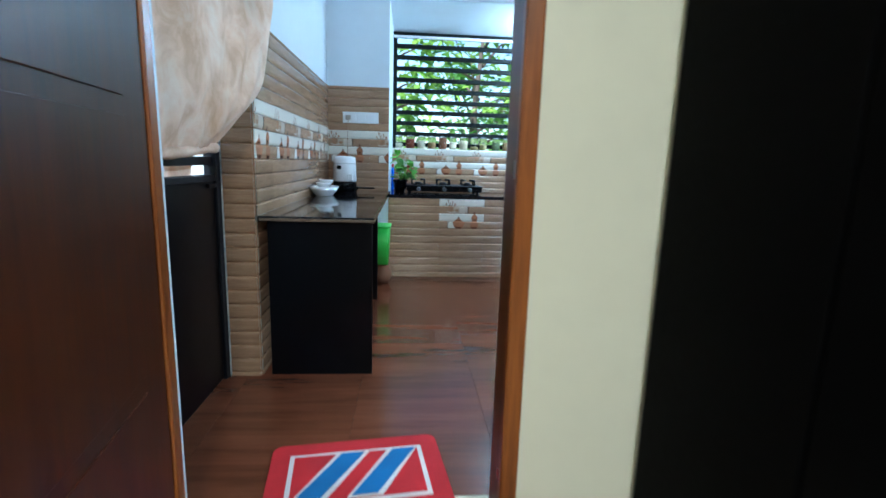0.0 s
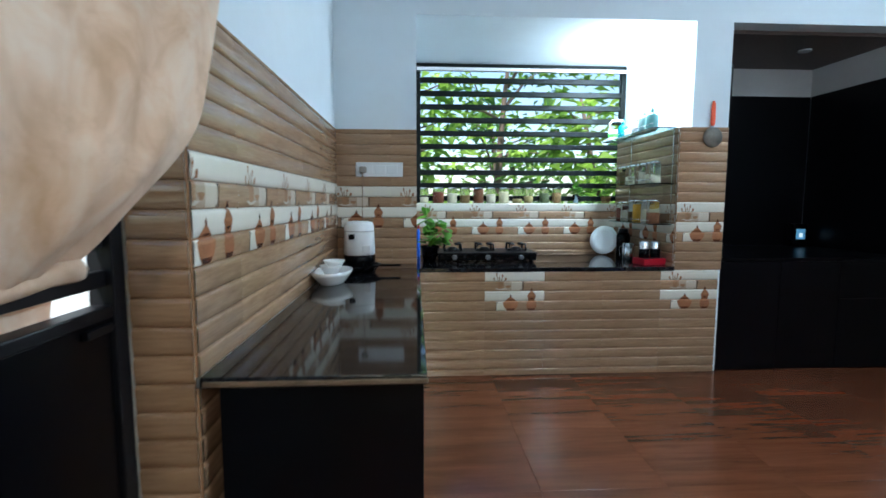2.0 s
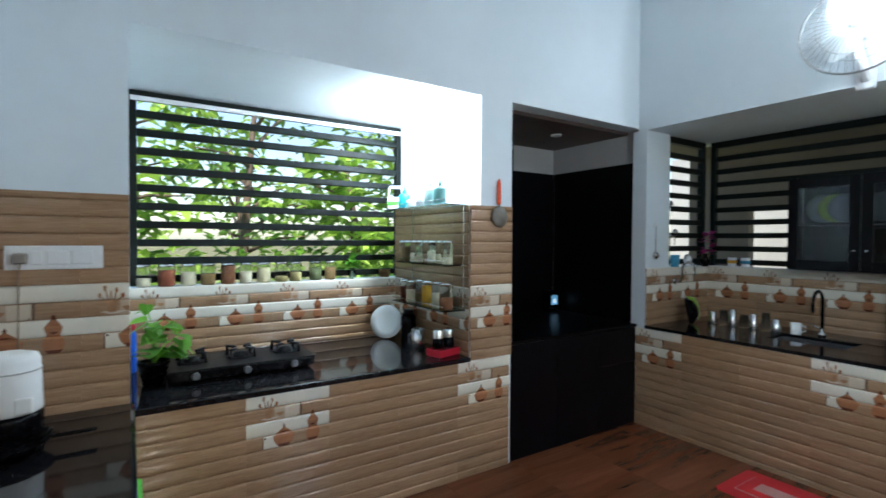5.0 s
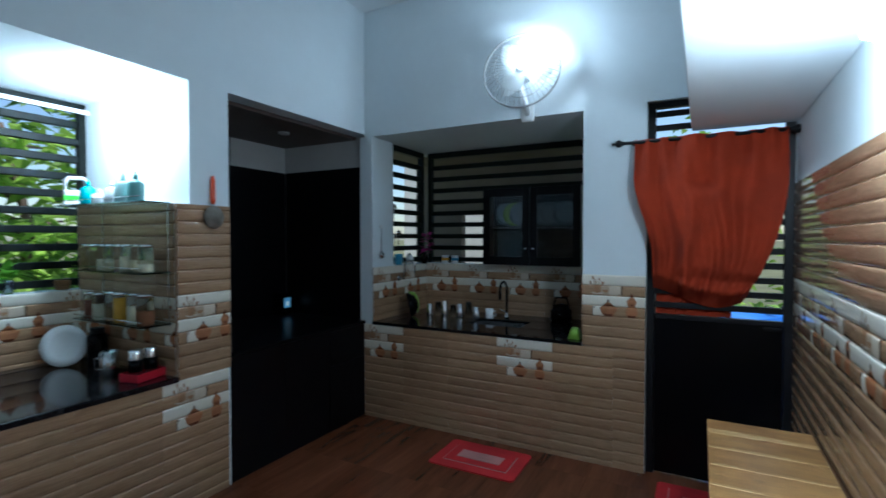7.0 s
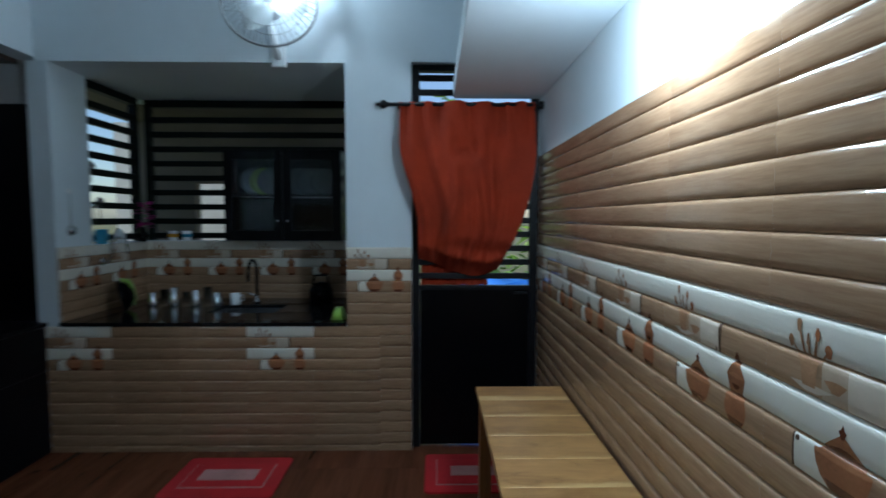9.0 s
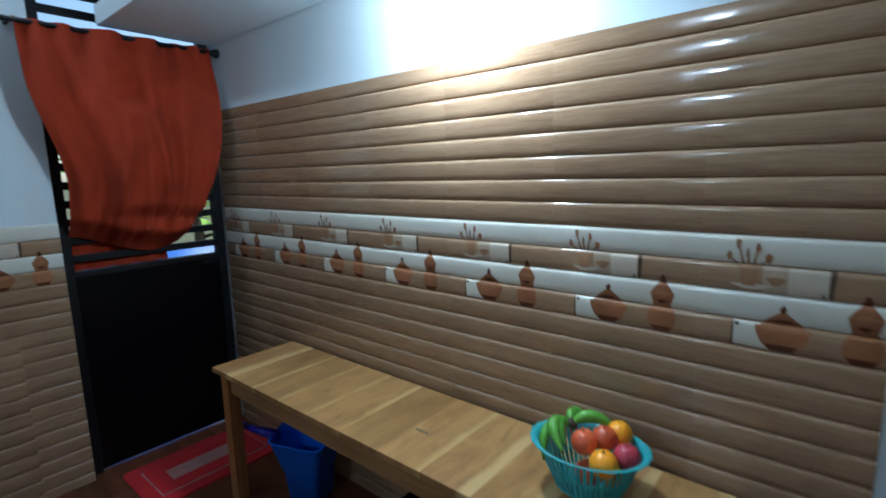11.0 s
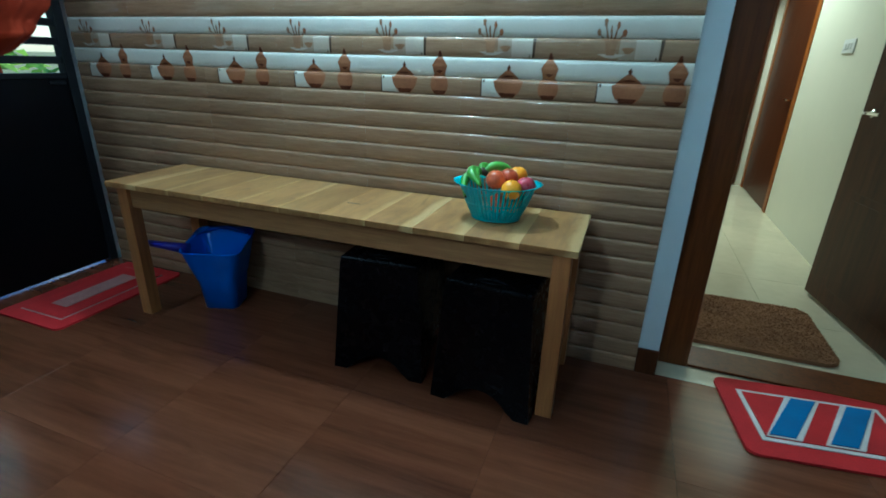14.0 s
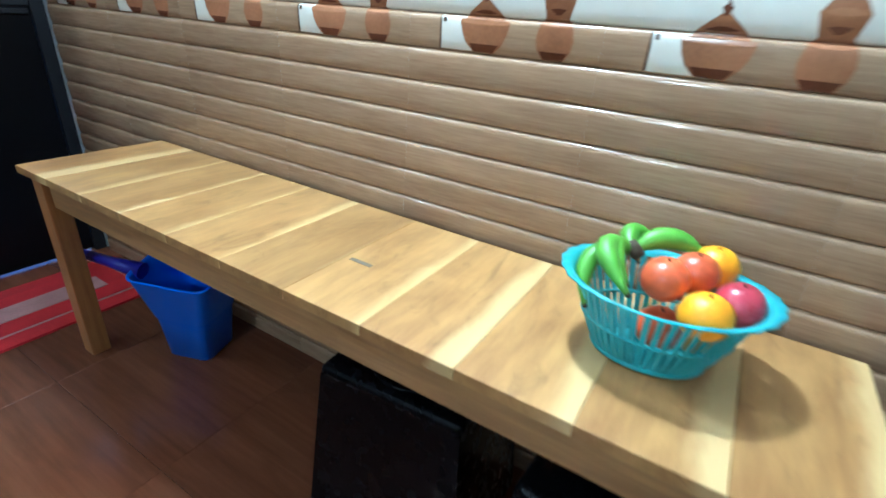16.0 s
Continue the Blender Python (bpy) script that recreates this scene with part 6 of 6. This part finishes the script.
colander = thing("colander", "white plastic colander leaning on the ledge", "colander", (3.98, 5.892, 1.445))
part("bowl", lathe(B(), [(0.01, 0.03), (0.04, 0.024), (0.062, 0), (0.058, 0), (0.036, 0.018), (0.01, 0.024)], seg=20, turn=Matrix.Rotation(radians(85), 3, "X")), WHITEPLASTIC, colander)
vasep = thing("flower_vase", "dark vase of purple artificial flowers on the ledge", "flowers", (4.20, 5.84, 1.385))
part("vase", lathe(B(), [(0.03, 0), (0.045, 0.05), (0.025, 0.11), (0.03, 0.125)], seg=16), BLACKPLASTIC, vasep)
fl = B()
for k in range(26):
    a = pr_.uniform(0, math.tau)
    heart_leaf(fl, (0.04 * math.cos(a), 0.03 * math.sin(a) - 0.02, 0.12 + 0.008 * k), (math.cos(a), math.sin(a), pr_.uniform(-0.3, 0.8)), 0.06, pr_)
part("flowers", fl, PURPLE, vasep)
for y, lab in ((5.65, "patterned yellow and white cup on the ledge"), (5.53, "patterned blue and white cup on the ledge")):
    c = thing("cup", lab, "cup", (4.325, y, 1.39))
    part("body", lathe(B(), [(0.034, 0), (0.037, 0.004), (0.040, 0.085), (0.036, 0.085), (0.033, 0.008)], seg=16, sx=0.6), CERAMIC, c)
    part("pattern_band", lathe(B(), [(0.0405, 0.03), (0.0412, 0.06)], seg=16, sx=0.6), SPICE[5] if y > 5.6 else BLUEMUG, c)
rolling = thing("bottle", "slim steel bottle on the ledge beside the cabinet", "bottle", (4.32, 5.16, 1.39))
part("body", lathe(B(), [(0.022, 0), (0.022, 0.14), (0.012, 0.17), (0.012, 0.19)], seg=14, sx=0.8), STEEL, rolling)

cab = thing("dish_cabinet", "black hanging cabinet with two glass doors and crockery inside", "cabinet", (4.05, 4.60, 1.402))
for b in ((0.0, 0.24, -0.475, -0.455, 0, 0.74), (0.0, 0.24, 0.455, 0.475, 0, 0.74), (0.0, 0.24, -0.455, 0.455, 0, 0.02), (0.0, 0.24, -0.455, 0.455, 0.72, 0.74), (0.22, 0.24, -0.455, 0.455, 0.02, 0.72),
          (0.02, 0.22, -0.455, 0.455, 0.36, 0.374)):
    part("panel", box(B(), *b, bevel=0.002), BLACK, cab)
for y0, y1 in ((-0.473, -0.003), (0.003, 0.473)):
    fr = B()
    for b in ((y0, y0 + 0.07, 0.004, 0.736), (y1 - 0.07, y1, 0.004, 0.736), (y0 + 0.07, y1 - 0.07, 0.004, 0.085), (y0 + 0.07, y1 - 0.07, 0.655, 0.736)):
        box(fr, -0.02, -0.002, *b, bevel=0.002)
    d = part("door", fr, BLACK, cab)
    pn = part("pane", box(B(), -0.013, -0.009, y0 + 0.068, y1 - 0.068, 0.083, 0.657), PANE, d)
    pn.visible_shadow = False
    part("knob", ball(B(), (-0.03, y1 - 0.035 if y0 < -0.1 else y0 + 0.035, 0.16), 0.011, 10), CHROME, d)
for y, z, r in ((4.72, 1.422, 0.07), (4.88, 1.422, 0.07), (4.42, 1.422, 0.06)):
    c = thing("bowl", "white bowl stored inside the glass cabinet", "bowl", (4.16, y, z), group="bowls in the cabinet")
    part("shell", lathe(B(), [(0.03, 0), (0.035, 0.004), (r, 0.055), (r - 0.004, 0.055), (0.03, 0.01)], seg=20), CERAMIC, c)
STAND = Matrix.Rotation(radians(12), 3, "Z") @ Matrix.Rotation(radians(-78), 3, "Y")
PLATES = [plain("pale_" + n + "_glaze", c, 0.15, vary=0.06) for n, c in (("green", (0.12, 0.17, 0.04)), ("grey", (0.07, 0.08, 0.085)))]
for k, y in enumerate((4.88, 4.80, 4.74, 4.50, 4.42, 4.30)):
    dp = thing("dinner_plate", "pale green plate standing in the glass cabinet" if k == 1 else "pale grey plate standing in the glass cabinet", "plate", (4.20, y, 1.776 + 0.118), group="plates in the cabinet")
    part("disc", lathe(B(), [(0.002, 0.0), (0.07, 0.0), (0.115, 0.014), (0.117, 0.018), (0.07, 0.006), (0.002, 0.005)], seg=28, turn=STAND), PLATES[0 if k == 1 else 1], dp)


# ---- floor tiles and wall tiles, piece by piece ----
plank = mesh_of("floor_tile", box(B(), 0.0004, 0.5996, 0.0004, 0.5996, -0.006, 0.0, bevel=0.0004, seg=1), FLOOR)
cut_plank = mesh_of("floor_tile", box(B(), 0.0004, 0.3496, 0.0004, 0.5996, -0.006, 0.0, bevel=0.0004, seg=1), FLOOR)
for i in range(-3, 6):
    for j in range(0, 6):
        x, y = 0.05 + 0.6 * i, S + 0.6 * j
        if y + 0.6 > N + 0.4:
            continue
        part("floor_tile", cut_plank if i == -3 else plank, FLOOR, floor, at=(max(x, -1.5), y, 0.0))
slab = mesh_of("hall_tile", box(B(), 0.0005, 0.5995, 0.0005, 0.5995, -0.004, 0.0, bevel=0.0005, seg=1), MARBLE)
for i in range(-2, 3):
    for j in range(-4, 4):
        part("hall_tile", slab, MARBLE, hall_floor, at=(0.1 + 0.6 * i, 0.10 + 0.6 * j - 0.02, 0.0))
lay_tiles()
